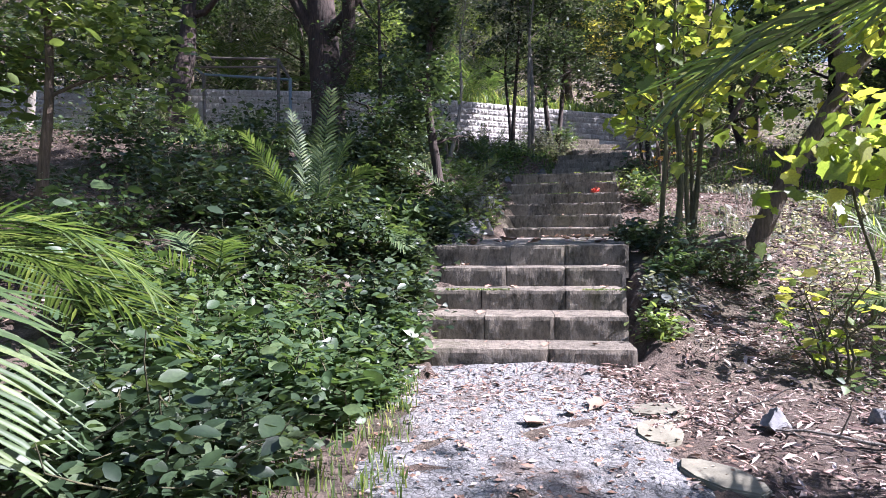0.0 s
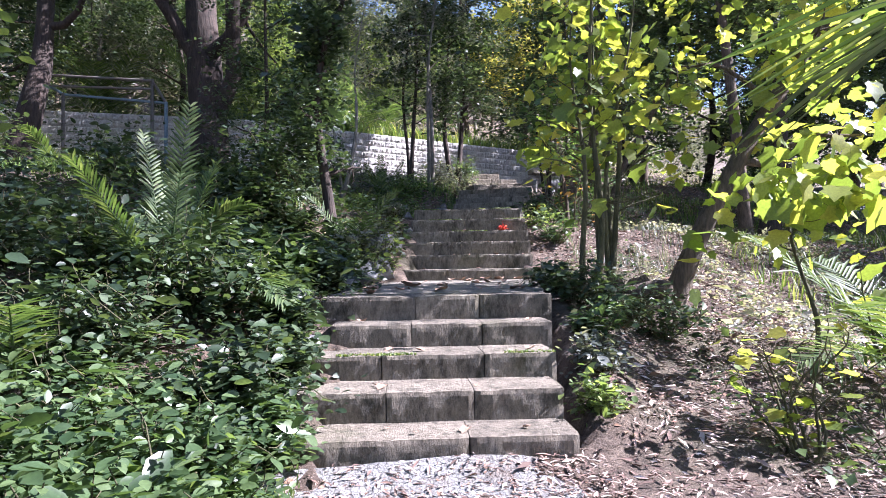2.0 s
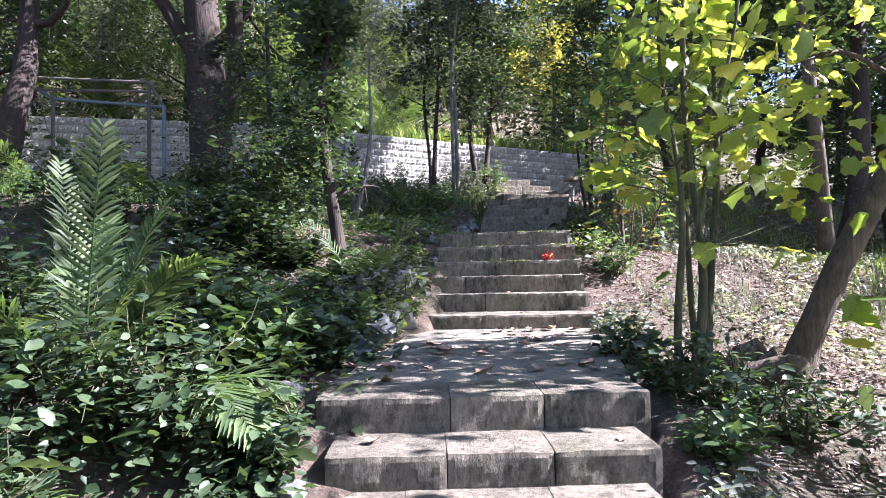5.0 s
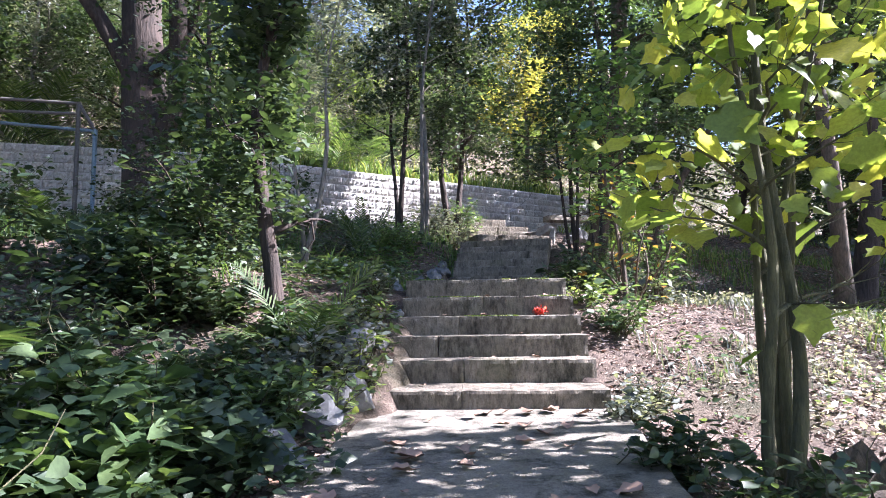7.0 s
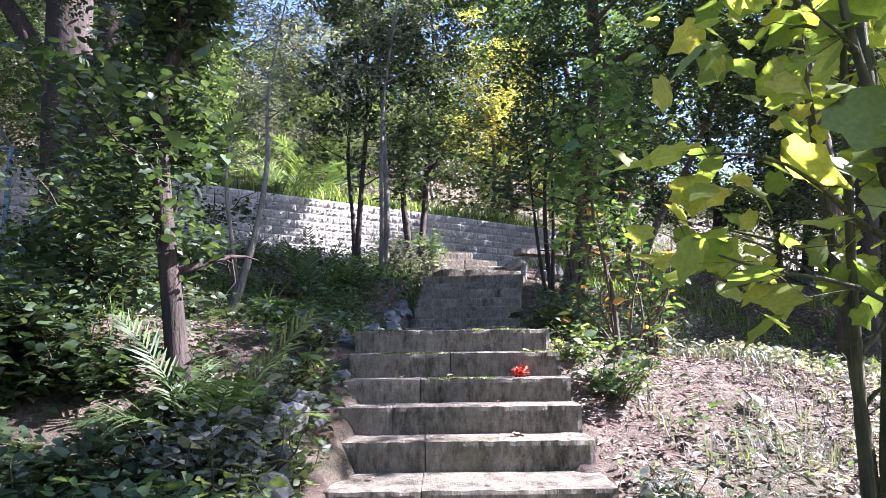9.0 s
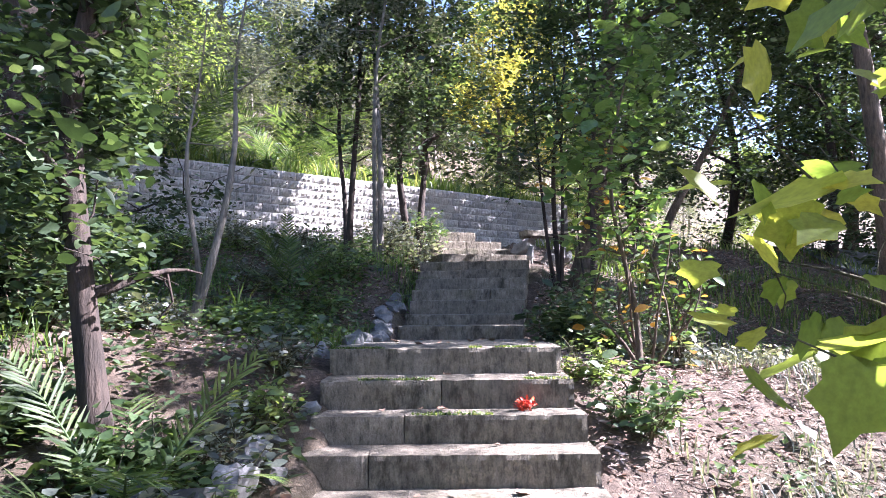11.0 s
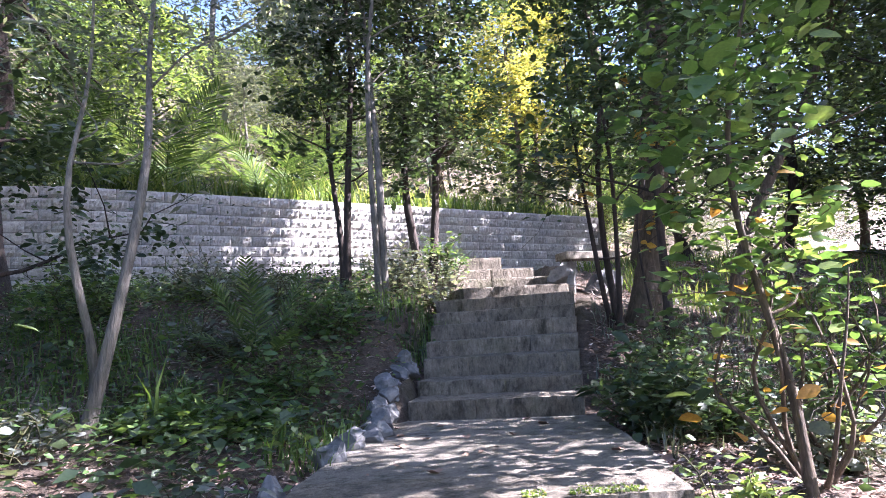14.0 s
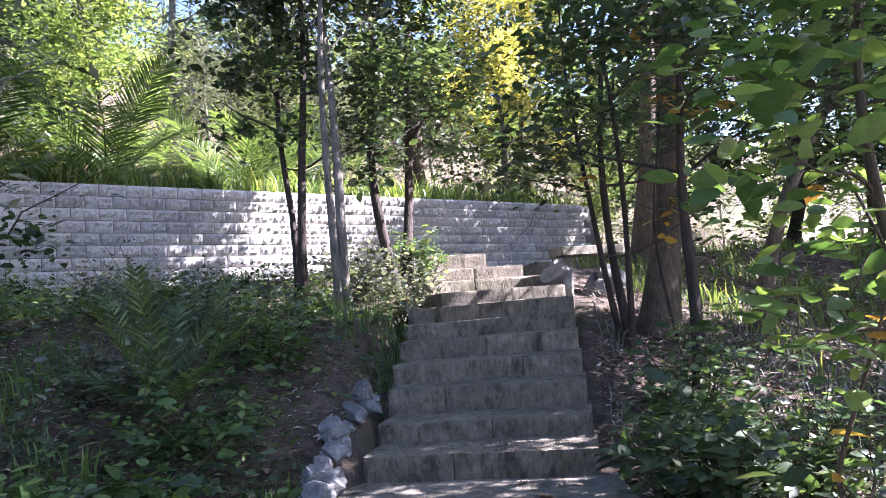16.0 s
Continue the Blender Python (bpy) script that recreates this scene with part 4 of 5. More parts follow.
for k, (x, y, h, w, s, m) in enumerate([(-0.55, 7.1, 0.5, 0.45, 0.085, L_MID), (-0.2, 7.6, 0.5, 0.4, 0.085, L_DARK), (-0.8, 7.9, 0.55, 0.5, 0.085, L_MID), (-1.4, 7.3, 0.5, 0.5, 0.08, L_DARK), (0.0, 8.4, 0.55, 0.38, 0.055, L_MID),
                                        (0.25, 9.2, 0.6, 0.42, 0.055, L_GREY), (0.2, 9.8, 0.5, 0.38, 0.055, L_MID), (-0.5, 9.0, 0.5, 0.5, 0.07, L_DARK), (-0.6, 10.1, 0.35, 0.4, 0.06, L_DARK)]):
    make_shrub((x, y), h, w, s, m, "leafy green shrub crowding the stair edge", k + 50, 1300, HEART, 13, GREENSTEM, group="stair-side shrubs")
for k, (x, y, h, w, s, m) in enumerate([(1.3, 14.0, 0.7, 0.6, 0.06, L_LEAFY), (0.6, 14.6, 0.7, 0.6, 0.06, L_GREY), (1.6, 15.2, 0.75, 0.55, 0.06, L_LEAFY), (0.9, 15.8, 0.8, 0.6, 0.06, L_GREY), (0.2, 16.2, 0.8, 0.6, 0.06, L_GREY), (-0.8, 15.4, 0.9, 0.6, 0.06, L_LEAFY),
                                        (0.5, 12.9, 0.45, 0.35, 0.075, L_LEAFY), (-0.3, 12.3, 0.5, 0.5, 0.06, L_GREY), (1.0, 13.2, 0.4, 0.35, 0.08, L_LEAFY), (-0.1, 17.5, 1.0, 0.7, 0.06, L_GREY), (-1.4, 17.2, 1.1, 0.7, 0.06, L_LEAFY)]):
    make_shrub((x, y), h * 0.62, w, s * 0.85, m, "bushy green undergrowth beside the upper steps", k + 70, 900, OVAL, 13, GREENSTEM, group="upper undergrowth")
for k, (x, y, h, w, s, m) in enumerate([(3.1, 17.2, 1.0, 0.55, 0.06, L_GREY), (2.7, 17.9, 1.0, 0.5, 0.06, L_GREY), (3.4, 18.3, 1.0, 0.5, 0.06, L_MID)]):
    make_shrub((x, y), h, w, s, m, "pale shrub before the sunlit wall", k + 90, 1000, OVAL, 11, BROWNBARK, group="wall-foot shrubs")
for k, (x, y, h, w, s, m) in enumerate([(4.35, 13.5, 0.6, 0.5, 0.07, L_MID), (4.3, 12.6, 0.45, 0.4, 0.06, L_MID), (4.7, 14.0, 0.8, 0.55, 0.07, L_MID), (4.6, 12.9, 0.6, 0.5, 0.06, L_MID), (5.4, 13.4, 0.6, 0.6, 0.05, L_MID), (4.4, 11.8, 0.5, 0.45, 0.06, L_GREY),
                                        (3.3, 10.3, 0.5, 0.4, 0.06, L_MID), (2.15, 6.6, 0.42, 0.3, 0.06, L_DARK), (2.5, 6.45, 0.5, 0.35, 0.055, L_DARK), (2.95, 6.5, 0.5, 0.4, 0.055, L_DARK), (2.2, 7.4, 0.35, 0.25, 0.06, L_DARK), (1.85, 5.35, 0.35, 0.22, 0.05, L_GREY), (1.65, 4.9, 0.25, 0.18, 0.045, L_LIGHT), (2.1, 5.95, 0.35, 0.25, 0.055, L_MID), (3.7, 12.45, 0.6, 0.42, 0.085, L_DARK), (3.95, 12.9, 0.5, 0.4, 0.08, L_MID)]):
    make_shrub((x, y), h, w, s, m, "low glossy shrub growing close beside the stairs", k + 110, 520, OVAL, 11, GREENSTEM, group="stair-foot shrubs")
make_tree("shrub", (3.8, 11.2), 2.85, 0.03, "tall upright green shrub with large oval leaves", (0.02, 0), 14, 0.26, 0.16, 130, 9, 0.085, 0.2, BROWNBARK, L_LEAFY, OVAL, 36, category="shrub", up=0.55, squash=0.8)
make_shrub((4.5, 11.7), 1.6, 0.4, 0.085, L_LEAFY, "tall leafy shrub with sunlit glossy leaves", 131, 260, OVAL, 9, BROWNBARK)
make_shrub((3.95, 11.35), 1.9, 0.5, 0.10, L_ORANGE, "spindly shoots with yellowing leaves", 132, 45, OVAL, 6, BROWNBARK)
make_tree("tree", (3.85, 5.75), 1.75, 0.03, "spreading young tree with large sunlit lobed leaves", (-0.12, -0.08), 6, 0.55, 0.42, 26, 6, 0.15, 0.26, GREENSTEM, L_MAPLE, LOBED, 35, up=0.3, droop=0.7, squash=0.8, rise=0.35)
make_shrub((4.6, 5.6), 1.5, 0.5, 0.14, L_MAPLE, "low spreading branch with large sunlit lobed leaves", 136, 60, LOBED, 7, GREENSTEM, up=0.4)
make_shrub((2.75, 4.45), 1.0, 0.45, 0.085, L_MAPLE, "spindly sapling with bright yellow-green leaves on the mulch", 133, 60, LOBED, 7, GREENSTEM)
make_shrub((3.3, 4.4), 0.6, 0.5, 0.06, L_LIGHT, "small yellow-green seedling on the mulch", 134, 70, OVAL, 7, GREENSTEM)
make_tree("tree", (-3.9, 6.2), 3.6, 0.06, "young tree with fresh light green leaves", (0.02, 0), 8, 0.3, 0.3, 130, 40, 0.085, 0.34, BROWNBARK, L_LIGHT, OVAL, 30)
make_tree("tree", (-5.0, 5.0), 3.6, 0.06, "young tree with fresh light green leaves", (0.02, 0), 8, 0.25, 0.3, 110, 40, 0.085, 0.34, BROWNBARK, L_LIGHT, OVAL, 31)

# ---- palms ----
make_palm((-1.25, 6.2), 0.66, 7, "young feather palm with upright bright fronds", 1, 0.5, 2.1, 32, 0.022)
make_palm((-0.85, 6.3), 0.85, 3, "low palm shoot with drooping blue-green fronds", 12, 0.75, 0.6, 30, 0.024, yaw0=-135, arc=90)
make_palm((-2.15, 2.4), 1.3, 9, "feather palm with long arching fronds on the bank", 2, 0.8, 0.5, 40, 0.02, stem=1.05)
make_palm((-1.35, 6.9), 1.0, 6, "low palm with broad drooping fronds by the stairs", 3, 0.6, 0.8, 26, 0.035)
make_palm((-1.75, 5.0), 0.95, 7, "low palm with broad drooping fronds by the stairs", 4, 0.6, 0.9, 30, 0.022)
make_palm((-4.9, 13.5), 1.05, 9, "small palm in the shade of the trees", 5, 0.6, 1.0, 30, 0.03)
make_palm((-3.2, 13.2), 0.9, 8, "small palm in the shade of the trees", 6, 0.7, 1.0, 30, 0.03)
make_palm((0.95, 14.3), 0.6, 8, "palm seedling among undergrowth", 7, 0.3, 1.5, 22, 0.022)
make_palm((0.2, 9.6), 0.8, 6, "palm seedling beside the mossy steps", 8, 0.5, 1.2, 22, 0.02)
make_palm((2.35, 1.15, -0.25), 1.85, 18, "palm with long dark fronds hanging over the path", 9, 0.28, 0.16, 50, 0.028, stem=2.1, yaw0=76, arc=270)
make_palm((4.6, 5.4), 1.5, 8, "pale sunlit palm on the open slope", 10, 0.5, 1.1, 30, 0.03)

# ---- woods behind the wall ----
protos = []
for k, (h, r, m, sh, lf, tag, bark) in enumerate([(7, 0.12, L_GREY, NARROW, 0.13, "grey-green tree on the terrace above the wall", GREYBARK), (8, 0.15, L_DARK, SIMPLE, 0.12, "dark evergreen tree on the wooded hill", DARKBARK), (6.5, 0.11, L_LIGHT, SIMPLE, 0.12, "sunlit light green tree on the wooded hill", BROWNBARK),
                                                (9, 0.16, L_MID, SIMPLE, 0.13, "green tree on the wooded hill", BROWNBARK)]):
    protos.append(make_tree("tree", (-30 + 6 * k, 62), h, r, tag, (0, 0), 9, 0.15, 0.3, 170, 75, lf, 0.6, bark, m, sh, 200 + k, group="hillside trees"))
rng = random.Random(11)
spots = 0
for ring in range(9):
    d = 3.0 + ring * 3.4
    for s in np.arange(-26, 34, 5.4 + 0.6 * ring):
        if rng.random() < 0.08 or (d < 6 and 4 < s < 14):
            continue
        x, y = WALL_A - WALL_NORMAL * (d + rng.uniform(-1.4, 1.4)) + WALL_DIR * (s + rng.uniform(-1.2, 1.2))
        p = protos[rng.choice((0, 2, 0, 0, 2, 2, 0, 3))]
        copy_thing(p, pose(x, y, float(ground_z(x, y)) - 0.1, 0, 0, rng.uniform(0, 360)) @ Matrix.Scale(rng.uniform(0.45, 0.85) * (1 + 0.07 * ring), 4))
        spots += 1
hill = np.random.default_rng(71)
hs, hd = hill.uniform(-26, 34, 60000), 1.5 + 42 * hill.uniform(0, 1, 60000) ** 1.4
hx, hy = WALL_A[0] + WALL_DIR[0] * hs - WALL_NORMAL[0] * hd, WALL_A[1] + WALL_DIR[1] * hs - WALL_NORMAL[1] * hd
hz = ground_z(hx, hy) + hill.uniform(0, 1, 60000) ** 2 * (0.5 + 1.1 * (np.sin(0.9 * hx) * np.sin(0.8 * hy) > 0.1))
tagged(new("undergrowth", leaf_cloud("undergrowth", np.stack([hx, hy, hz], -1), 0.2, L_HILL, NARROW, 0.45, hill)), "green scrub covering the wooded hill, leaves paled to look sunlit", "undergrowth", kind="stuff")
make_tree("tree", (8.2, 28.6), 7.5, 0.12, "tree with bright yellow autumn leaves above the wall", (0, 0), 9, 0.3, 0.3, 95, 70, 0.12, 0.5, BROWNBARK, L_YELLOW, SIMPLE, 60)
make_tree("tree", (9.5, 30.0), 8.5, 0.12, "tree with bright yellow autumn leaves above the wall", (0, 0), 9, 0.3, 0.3, 130, 70, 0.12, 0.5, BROWNBARK, L_YELLOW, SIMPLE, 61)
for k, (x, y) in enumerate([(-3.9, 22.2), (-1.6, 22.5), (0.6, 24.0), (-7.2, 22.4), (1.5, 25.5)]):
    make_palm((x, y), 2.4, 11, "feather palm growing on the terrace above the wall", 20 + k, 0.6, 1.1, 36, 0.04, stem=0.5, group="terrace palms")
# trees of the right-hand and left-hand woods and behind the viewer
# (10.8, 14.2) and (10.9, 23.0) are added to shade the steps and the wall.
for x, y, k, s in [(15.5, 20.5, 3, 1.0), (13.8, 19.4, 1, 0.95), (10.8, 14.2, 1, 0.75), (10.9, 23.0, 1, 0.85), (-5.2, 23.2, 1, 0.8), (-7.5, 23.2, 0, 0.9), (-9.5, 24.0, 1, 1.0), (-6.2, 26.0, 3, 1.0), (-8.4, 27.5, 1, 1.2), (16.5, 17.5, 1, 1.1), (13.5, 23, 1, 1.1), (17, 20, 3, 1.2), (20, 12, 1, 1.2), (7, 35, 3, 1.9), (11, 37, 1, 1.9), (3, 33, 0, 1.8), (15, 35, 3, 1.9), (-2, 33, 0, 1.8), (22, 16, 3, 1.3), (21, 23, 1, 1.3), (25, 19, 2, 1.5), (24, 12, 3, 1.4), (19, 8, 3, 1.1), (17, 24, 2, 1.2), (13.5, 28, 3, 1.2), (19, 15, 0, 1.2), (20, 20, 1, 1.2),
                   (-11, 15, 1, 1.1), (-10, 10, 3, 1.0), (-12, 6, 1, 1.1), (-9, 19, 1, 1.1), (-8.5, 13, 0, 0.9), (-13, 20, 3, 1.3), (-7.5, 8.5, 1, 0.8), (-8, 2, 3, 1.0), (-6, -4, 1, 1.1), (1, -8, 3, 1.2), (6, -7, 1, 1.1), (-14, 0, 0, 1.2)]:
    copy_thing(protos[k], pose(x, y, float(ground_z(x, y)) - 0.1, 0, 0, 37 * x + 11 * y) @ Matrix.Scale(s, 4))


# ---- grasses, mulch, fallen leaves ----
def blades(name, centres, height, width, mat, label, seed, lean=0.35):
    """Tufts of bent blades as one object."""
    rng = np.random.default_rng(seed)
    n = len(centres)
    a = rng.uniform(0, 2 * np.pi, n)
    h = height * rng.uniform(0.5, 1.15, n)
    d = np.stack([np.cos(a), np.sin(a), np.zeros(n)], -1)
    w = np.stack([-np.sin(a), np.cos(a), np.zeros(n)], -1) * (width / 2)
    q = lean * rng.uniform(0.3, 1.6, n)
    up = np.array([0, 0, 1.0])
    base = np.asarray(centres)
    mid = base + d * (h * q * 0.35)[:, None] + up * (h * 0.6)[:, None]
    tip = base + d * (h * q)[:, None] + up * (h * (1 - 0.25 * q))[:, None]
    v = np.stack([base - w, base + w, mid - w * 0.8, mid + w * 0.8, tip - w * 0.08, tip + w * 0.08], 1).reshape(-1, 3)
    i = np.arange(n)[:, None, None] * 6
    f = (np.array([(0, 1, 3, 2), (2, 3, 5, 4)])[None] + i).reshape(-1, 4)
    return tagged(new(name, fast_mesh(name, v, f, mat)), label, "grass", kind="stuff")


def scattered(n, x0, x1, y0, y1, seed, keep=None, lift=0.0):
    rng = np.random.default_rng(seed)
    x, y = rng.uniform(x0, x1, n), rng.uniform(y0, y1, n)
    if keep is not None:
        ok = keep(x, y)
        x, y = x[ok], y[ok]
    return np.stack([x, y, ground_z(x, y) + lift], -1)


def off_stairs(x, y):
    s = x - axis_x(y)
    return (s < -1.05) | (s > 0.85) | ((y < 4.3) & ((s < -1.15) | (s > 0.7)))


def left_side(x, y):
    return (x < axis_x(y) - 1.0)


def patchy(x, y):
    return np.sin(1.9 * x + 0.7 * y) * np.sin(1.3 * y - 0.8 * x + 1) + 0.35 * np.sin(5 * x) * np.sin(4.3 * y) > -0.15


tufts = scattered(1700, -0.85, -0.15, 0.3, 4.5, 1)
blades("grass_tufts", tufts[patchy(tufts[:, 0] * 2, tufts[:, 1] * 2)], 0.11, 0.009, L_GRASS, "thin green grass along the path edge", 2)
terr_s = np.random.default_rng(4).uniform(0, 14, 5200)
terr_d = np.random.default_rng(5).uniform(0.3, 2.2, 5200)
tp = WALL_A[None] + WALL_DIR[None] * terr_s[:, None] - WALL_NORMAL[None] * terr_d[:, None]
blades("strap_grass", np.stack([tp[:, 0], tp[:, 1], ground_z(tp[:, 0], tp[:, 1])], -1), 0.85, 0.035, L_GRASS, "tall strap-leaved grass along the top of the wall", 6, 0.5)
herbs = scattered(60000, -9, 4.5, 4.2, 20, 8, lambda x, y: left_side(x, y) & patchy(x, y))
herbs[:, 2] += np.random.default_rng(9).uniform(0.02, 0.32, len(herbs))
tagged(new("undergrowth", leaf_cloud("undergrowth", herbs, 0.065, L_DARK, LEAF4, 0.6)), "low leafy undergrowth covering the shaded slope", "undergrowth", kind="stuff")
herbs = scattered(16000, 2.4, 10, 3, 19, 12, lambda x, y: (x > axis_x(y) + 1.6) & ~patchy(x, y))
herbs[:, 2] += np.random.default_rng(10).uniform(0.02, 0.22, len(herbs))
tagged(new("undergrowth", leaf_cloud("undergrowth", herbs, 0.055, L_MID, LEAF4, 0.6)), "low leafy undergrowth on the open slope", "undergrowth", kind="stuff")
low = scattered(15000, -2.5, 3.2, 11.6, 18.5, 95, lambda x, y: left_side(x, y) & patchy(x * 1.7 + 1, y * 1.6))
low[:, 2] += np.random.default_rng(96).uniform(0, 1, len(low)) ** 1.6 * 0.34
tagged(new("undergrowth", leaf_cloud("undergrowth", low, 0.05, L_LEAFY, LEAF4, 0.6)), "soft green herbs spreading beside the upper steps", "undergrowth", kind="stuff")
dry = scattered(9000, -3, 2.2, 11.4, 18, 97, left_side, 0.012)
tagged(new("leaf_litter", leaf_cloud("leaf_litter", dry, 0.055, MULCH, NARROW, 0.8)), "pale dry twigs and leaf bits on the shaded slope", "leaf litter", kind="stuff")
fine = scattered(26000, -6, 4.2, 10.8, 20, 81, lambda x, y: left_side(x, y) & ~patchy(x * 0.8 + 2, y * 0.8))
blades("feathery_herbs", fine, 0.26, 0.012, L_LEAFY, "thin feathery grey-green herbs on the shaded slope", 82, 0.55)
fine = scattered(4000, 3.4, 7.5, 9.5, 16, 83, lambda x, y: (x > axis_x(y) + 0.9) & patchy(x * 0.9, y * 0.9))
blades("feathery_herbs", fine, 0.2, 0.012, L_GREY, "thin feathery grey-green herbs beside the steps", 84, 0.55)
chips = scattered(60000, 0.9, 7.5, 0.0, 15.5, 14, lambda x, y: x > axis_x(y) + np.where(y < 4.3, 0.55, 0.85), 0.014)
tagged(new("mulch", leaf_cloud("mulch", chips, 0.06, MULCH, NARROW, 0.75)), "reddish brown bark mulch and dead leaves", "mulch", kind="stuff")
fallen = scattered(22000, -8, 9, 4.2, 20, 15, off_stairs, 0.012)
tagged(new("leaf_litter", leaf_cloud("leaf_litter", fallen, 0.05, LITTER, SIMPLE, 0.75)), "dry fallen leaves on the earth slope", "leaf litter", kind="stuff")


far_chips = scattered(30000, 7.5, 14, 8, 21, 18, None, 0.014)
tagged(new("mulch", leaf_cloud("mulch", far_chips, 0.08, LITTER, NARROW, 0.75)), "pale dead leaves and mulch under the trees", "mulch", kind="stuff")
far_tufts = scattered(9000, 6.2, 14, 9, 21, 19, lambda x, y: patchy(x, y))
blades("grass_tufts", far_tufts, 0.3, 0.02, L_GRASS, "loose sunlit grass on the open slope", 20, 0.6)
bits = scattered(2600, -0.4, 1.4, 0.0, 4.45, 16, None, 0.022)
tagged(new("path_litter", leaf_cloud("path_litter", bits, 0.028, LITTER, SIMPLE, 0.8)), "small dry leaf bits scattered on the path", "leaf litter", kind="stuff")


spill = scattered(2600, -0.3, 1.5, 3.3, 4.5, 91, lambda x, y: np.random.default_rng(92).uniform(0, 1, len(x)) < smooth(3.3, 4.3, y) * 0.8 + smooth(0.7, 1.3, x), 0.024)
tagged(new("path_litter", leaf_cloud("path_litter", spill, 0.045, MULCH, NARROW, 0.8)), "brown mulch spilled over the path below the steps", "leaf litter", kind="stuff")
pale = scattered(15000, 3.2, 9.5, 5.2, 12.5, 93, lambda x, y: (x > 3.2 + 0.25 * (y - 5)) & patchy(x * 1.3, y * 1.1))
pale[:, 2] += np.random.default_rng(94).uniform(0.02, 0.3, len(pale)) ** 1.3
tagged(new("undergrowth", leaf_cloud("undergrowth", pale, 0.06, L_HILL, LEAF4, 0.55)), "low plants on the open slope, leaves paled to look sunlit", "undergrowth", kind="stuff")


def curled_leaf(x, y, z, size, seed, mat, label, name="dead_leaf"):
    rng = np.random.default_rng(seed)
    v, f = LOBED
    w = v.copy() * size
    w[:, 2] += 0.5 * size * (np.abs(v[:, 0]) ** 1.4 + 0.5 * (v[:, 1] - 0.5) ** 2) + 0.02 * size * rng.normal(size=len(w))
    ob = new(name, fast_mesh(name, w, f, mat))
    ob.matrix_basis = pose(x, y, z + 0.008, rng.uniform(-8, 8), rng.uniform(-8, 8), rng.uniform(0, 360))
    tagged(ob, label, "leaf", "dead leaves on the stairs")


rng = random.Random(21)
DEAD = "curled dry brown leaf lying on concrete"
for k in range(34):
    t = rng.uniform(0.05, 0.95)
    u = rng.uniform(-0.85, 0.7)
    a, b = on(FLIGHT_A, 2.0, u, 0.90), on(FLIGHT_B, -0.15, u, 0.985)
    curled_leaf(a[0] + (b[0] - a[0]) * t, a[1] + (b[1] - a[1]) * t, 0.897 + 0.088 * t, rng.uniform(0.05, 0.16), k, LITTER, DEAD)
for k in range(20):
    t = rng.uniform(0.05, 0.95)
    u = rng.uniform(-0.9, 0.6)
    a, b = on(FLIGHT_B, 1.9, u, 2.08), on(FLIGHT_C, 0.05, u, 2.0)
    curled_leaf(a[0] + (b[0] - a[0]) * t, a[1] + (b[1] - a[1]) * t, 2.08 - 0.08 * t, rng.uniform(0.03, 0.1), 50 + k, LITTER, DEAD)
for k in range(26):
    fl, st = rng.choice([(FLIGHT_A, STEPS_A), (FLIGHT_B, STEPS_B)])
    n = rng.randrange(len(st) - 1)
    p = on(fl, st[n][0] + rng.uniform(0.08, 0.28), rng.uniform(st[n][2] + 0.05, st[n][3] - 0.05), st[n][1])
    curled_leaf(*p, rng.uniform(0.03, 0.09), 90 + k, LITTER, DEAD)
for k, (x, y, s) in enumerate([(0.45, 3.4, 0.13), (0.95, 3.75, 0.15), (0.72, 3.55, 0.1), (0.1, 3.1, 0.06), (0.3, 2.6, 0.05)]):
    curled_leaf(x, y, float(ground_z(x, y)) + 0.02, s, 130 + k, LITTER, "large curled brown leaf lying on the stony path")


def red_flower():
    p = on(FLIGHT_B, 1.2, 0.33, 1.70)
    owner = thing("flower", p, "fallen red flower lying on a mossy step", "flower")
    rng = np.random.default_rng(8)
    pos = rng.normal(size=(160, 3)) * np.array([0.03, 0.022, 0.016]) + np.array([0, 0, 0.035])
    tagged(part("petal_mass", leaf_cloud("petal_mass", pos, 0.03, RED, SIMPLE, 0.2, rng), owner), kind="stuff")
    part("stalk", fast_mesh("stalk", *tube([(0, 0, 0.01), (0.04, 0.02, 0.012), (0.08, 0.02, 0.008)], [0.004] * 3, 6), GREENSTEM), owner)


red_flower()


# ---- the road and low wall beyond the slope ----
def make_road():
    v = [(12.5, 15.5, 0), (17, 12.5, 0), (25, 27, 0), (15.5, 31, 0)]
    n = 14
    vs, fs = [], []
    for j in range(n + 1):
        for i in range(n + 1):
            s, t = i / n, j / n
            x = (v[0][0] * (1 - s) + v[1][0] * s) * (1 - t) + (v[3][0] * (1 - s) + v[2][0] * s) * t
            y = (v[0][1] * (1 - s) + v[1][1] * s) * (1 - t) + (v[3][1] * (1 - s) + v[2][1] * s) * t
            vs.append((x, y, float(ground_z(x, y)) + 0.06))
    for j in range(n):
        for i in range(n):
            p = j * (n + 1) + i
            fs.append((p, p + 1, p + n + 2, p + n + 1))
    tagged(new("road", mesh_of("road", vs, fs, ASPHALT, True)), "pale sunlit road beyond the trees", "road", kind="structure")


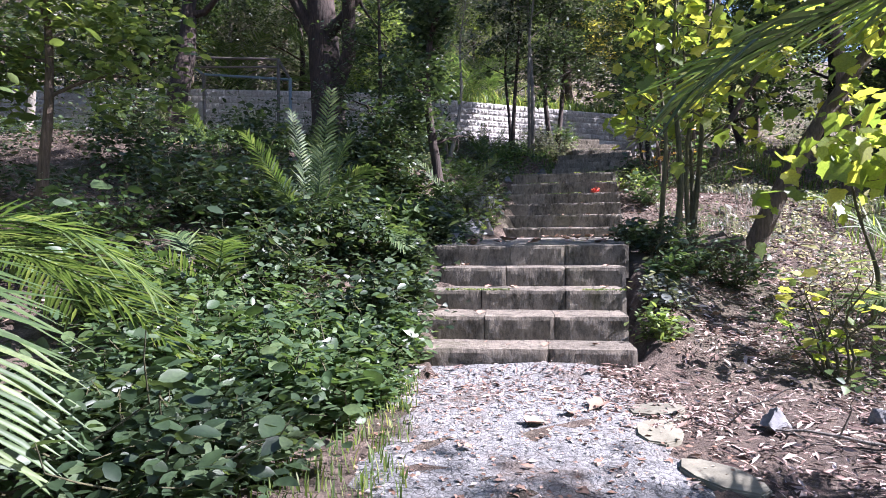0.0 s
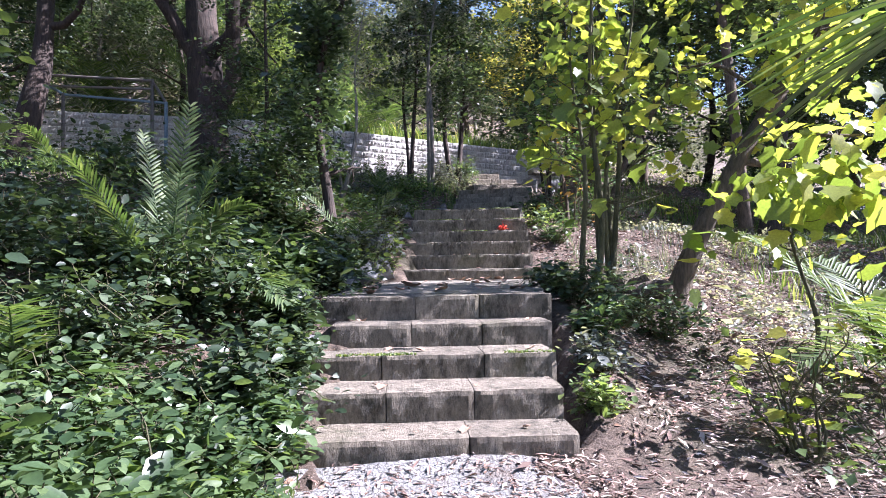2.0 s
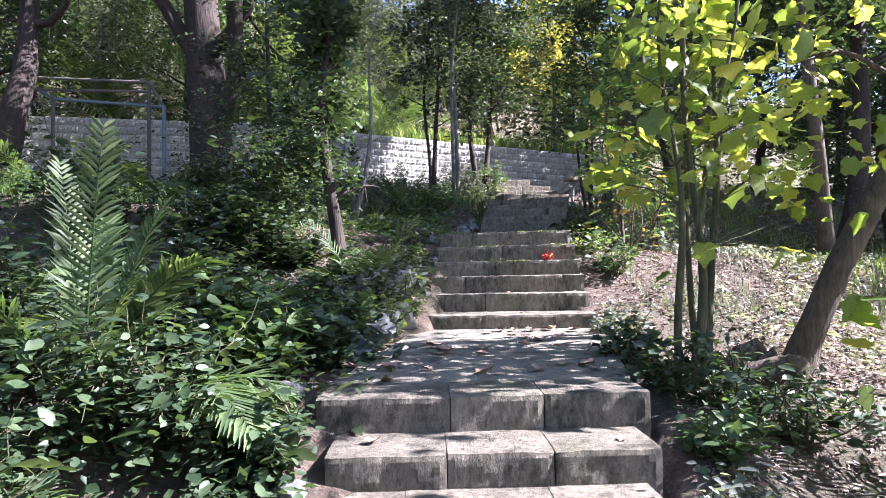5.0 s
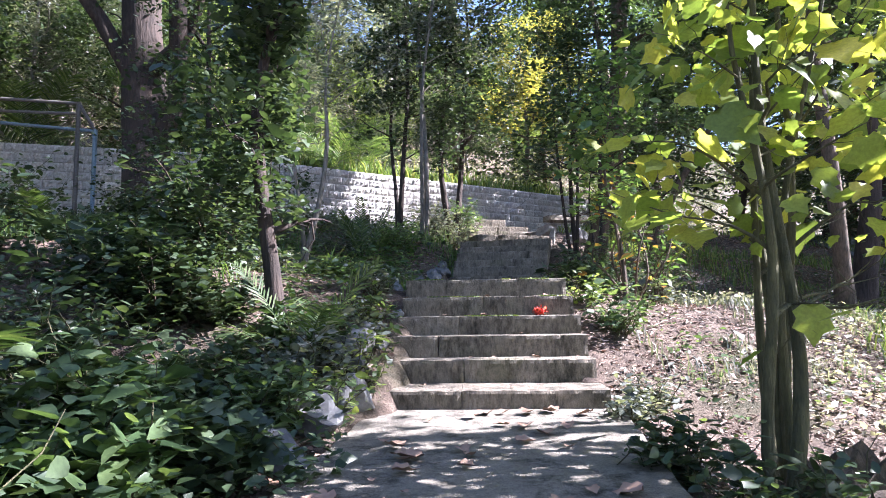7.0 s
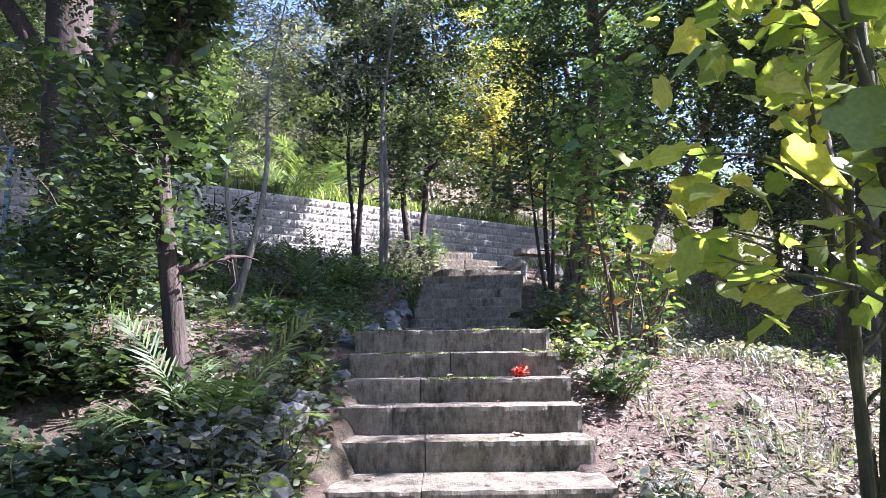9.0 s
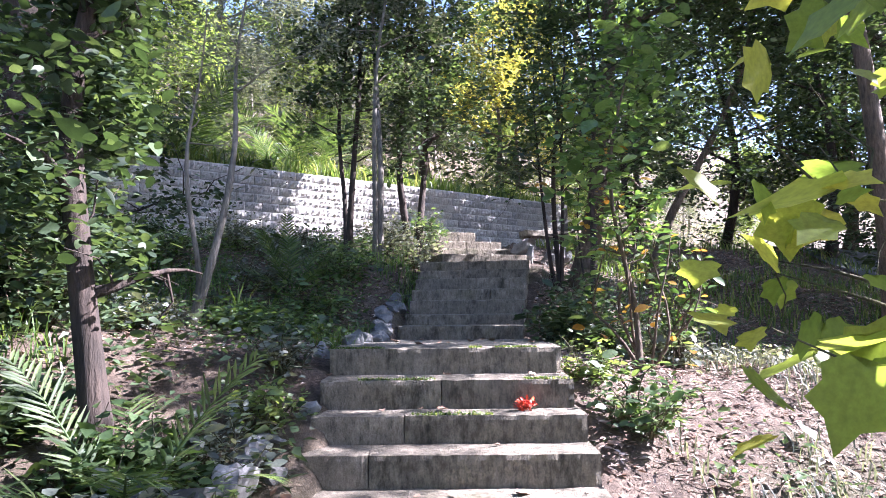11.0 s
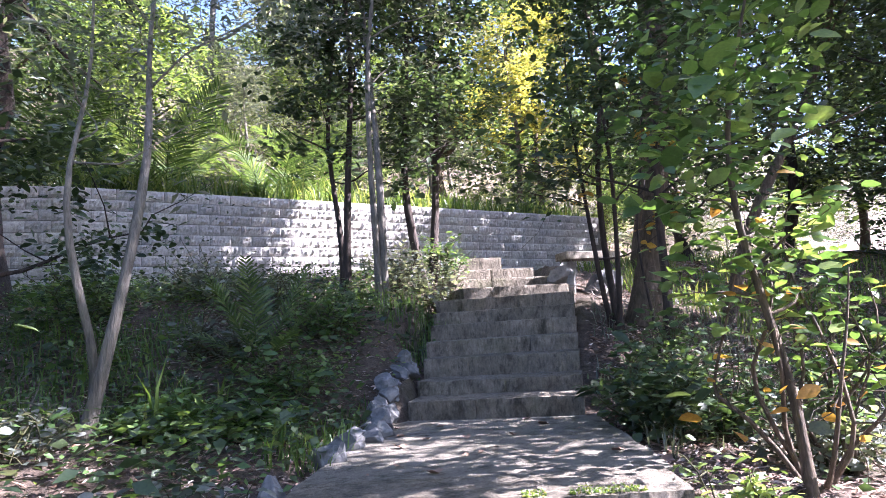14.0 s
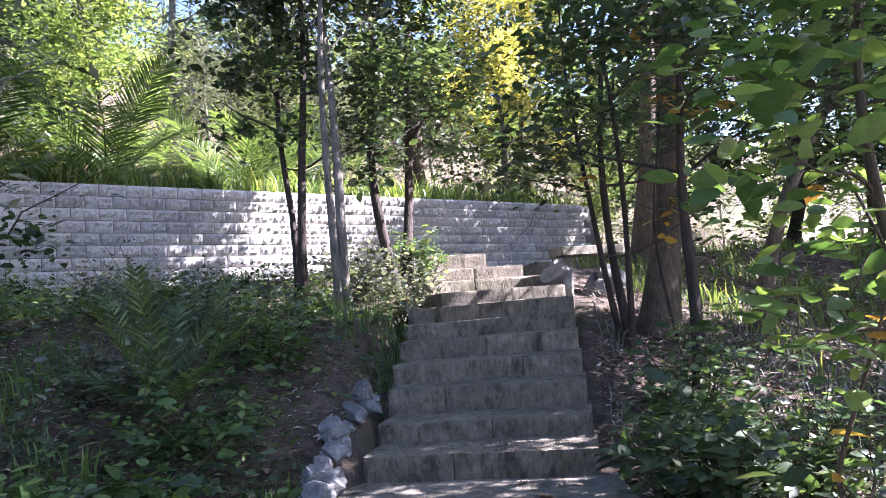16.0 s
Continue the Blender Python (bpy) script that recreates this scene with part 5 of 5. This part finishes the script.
def make_rubble():
    """A broken slab propped on stones beside the upper steps."""
    cs = [(5.05 + dx, 17.1 + dy + 0.15 * dx, z) for z in (3.66, 3.77) for dy in (0, 0.42) for dx in (0, 0.95)]
    slab = new("broken_slab", worn_block(cs, SLAB, 0.012, 77))
    tagged(slab, "broken pale concrete slab propped on stones by the steps", "slab")
    rng = random.Random(6)
    for k in range(12):
        x, y = 5.0 + rng.uniform(0, 1.1), 16.95 + rng.uniform(0, 0.7)
        ob = new("rock", ROCKS[k % 5])
        ob.matrix_basis = pose(x, y, float(ground_z(x, y)) + rng.uniform(0.02, 0.3), rng.uniform(0, 90), rng.uniform(0, 90), rng.uniform(0, 360)) @ Matrix.Scale(rng.uniform(0.7, 1.2), 4)
        tagged(ob, "rough grey stone in a rubble heap by the steps", "rock", "rubble heap")


def make_sticks():
    """Dry branches lying and leaning about the slopes."""
    rng = np.random.default_rng(44)
    spots = [(0.1, 12.6, 150), (-0.6, 13.1, 20), (0.4, 13.6, 100), (-1.2, 12.9, 60), (0.7, 12.2, 170), (5.2, 16.4, 80), (5.6, 16.0, 130), (5.0, 15.9, 30), (4.9, 16.6, 110), (-1.3, 7.4, 40), (-2.2, 8.0, 75), (2.6, 3.6, 50), (3.2, 3.0, 110), (2.2, 3.1, 160), (5.6, 14.6, 20), (6.3, 13.6, 60)]
    for k, (x, y, a) in enumerate(spots):
        ln = rng.uniform(0.5, 1.1)
        rise = rng.uniform(0.05, 0.5)
        e = (math.cos(radians(a)) * ln, math.sin(radians(a)) * ln)
        z1 = float(ground_z(x + e[0], y + e[1])) - float(ground_z(x, y))
        main = curve_points((0, 0, 0.005), (*e, z1 + rise * (k % 3 == 0) + 0.03), 8, 0.05, rng)
        pieces = [tube(main, np.linspace(0.012, 0.004, 8), 6, 0.08, rng)]
        for _ in range(4):
            i = rng.integers(2, 7)
            pieces.append(tube(curve_points(main[i], main[i] + np.array([rng.normal() * 0.2, rng.normal() * 0.2, abs(rng.normal()) * 0.12]), 5, 0.08, rng), np.linspace(0.006, 0.002, 5), 5, 0.05, rng))
        ob = new("fallen_branch", fast_mesh("fallen_branch", *joined(pieces), GREYBARK))
        ob.matrix_basis = pose(x, y, float(ground_z(x, y)))
        tagged(ob, "dry bare grey branch fallen on the slope", "branch", "fallen branches")


make_rubble()
make_sticks()
for k, (x, y, h) in enumerate([(0.45, 12.7, 0.55), (0.75, 13.4, 0.4), (-0.4, 12.4, 0.5), (1.2, 12.9, 0.35)]):
    q = np.random.default_rng(k).normal(size=(7, 3)) * np.array([0.03, 0.03, 0]) + np.array([x, y, 0])
    q[:, 2] = ground_z(q[:, 0], q[:, 1])
    blades("strap_plant", q, h, 0.03, L_GRASS, "single clump of strap-like green leaves", k, 0.25)


def make_moss():
    """Moss along the worn front edges of the middle flight."""
    rng = np.random.default_rng(31)
    pts = []
    for d, z, l, r in STEPS_B[3:] + STEPS_A[2:3]:
        fl = FLIGHT_B if z > 1 else FLIGHT_A
        for _ in range(900):
            u = l + (r - l) * rng.random()
            if math.sin(u * 5.3 + z * 9) + 0.5 * math.sin(u * 17 + z * 4) < 0.25:
                continue
            pts.append(on(fl, d + 0.015 + abs(rng.normal()) * 0.05, u, z - 0.004))
    blades("moss", np.array(pts), 0.016, 0.014, L_GRASS, "yellow-green moss along the edges of the concrete steps", 32, 0.8)


make_moss()
make_road()
make_wall()
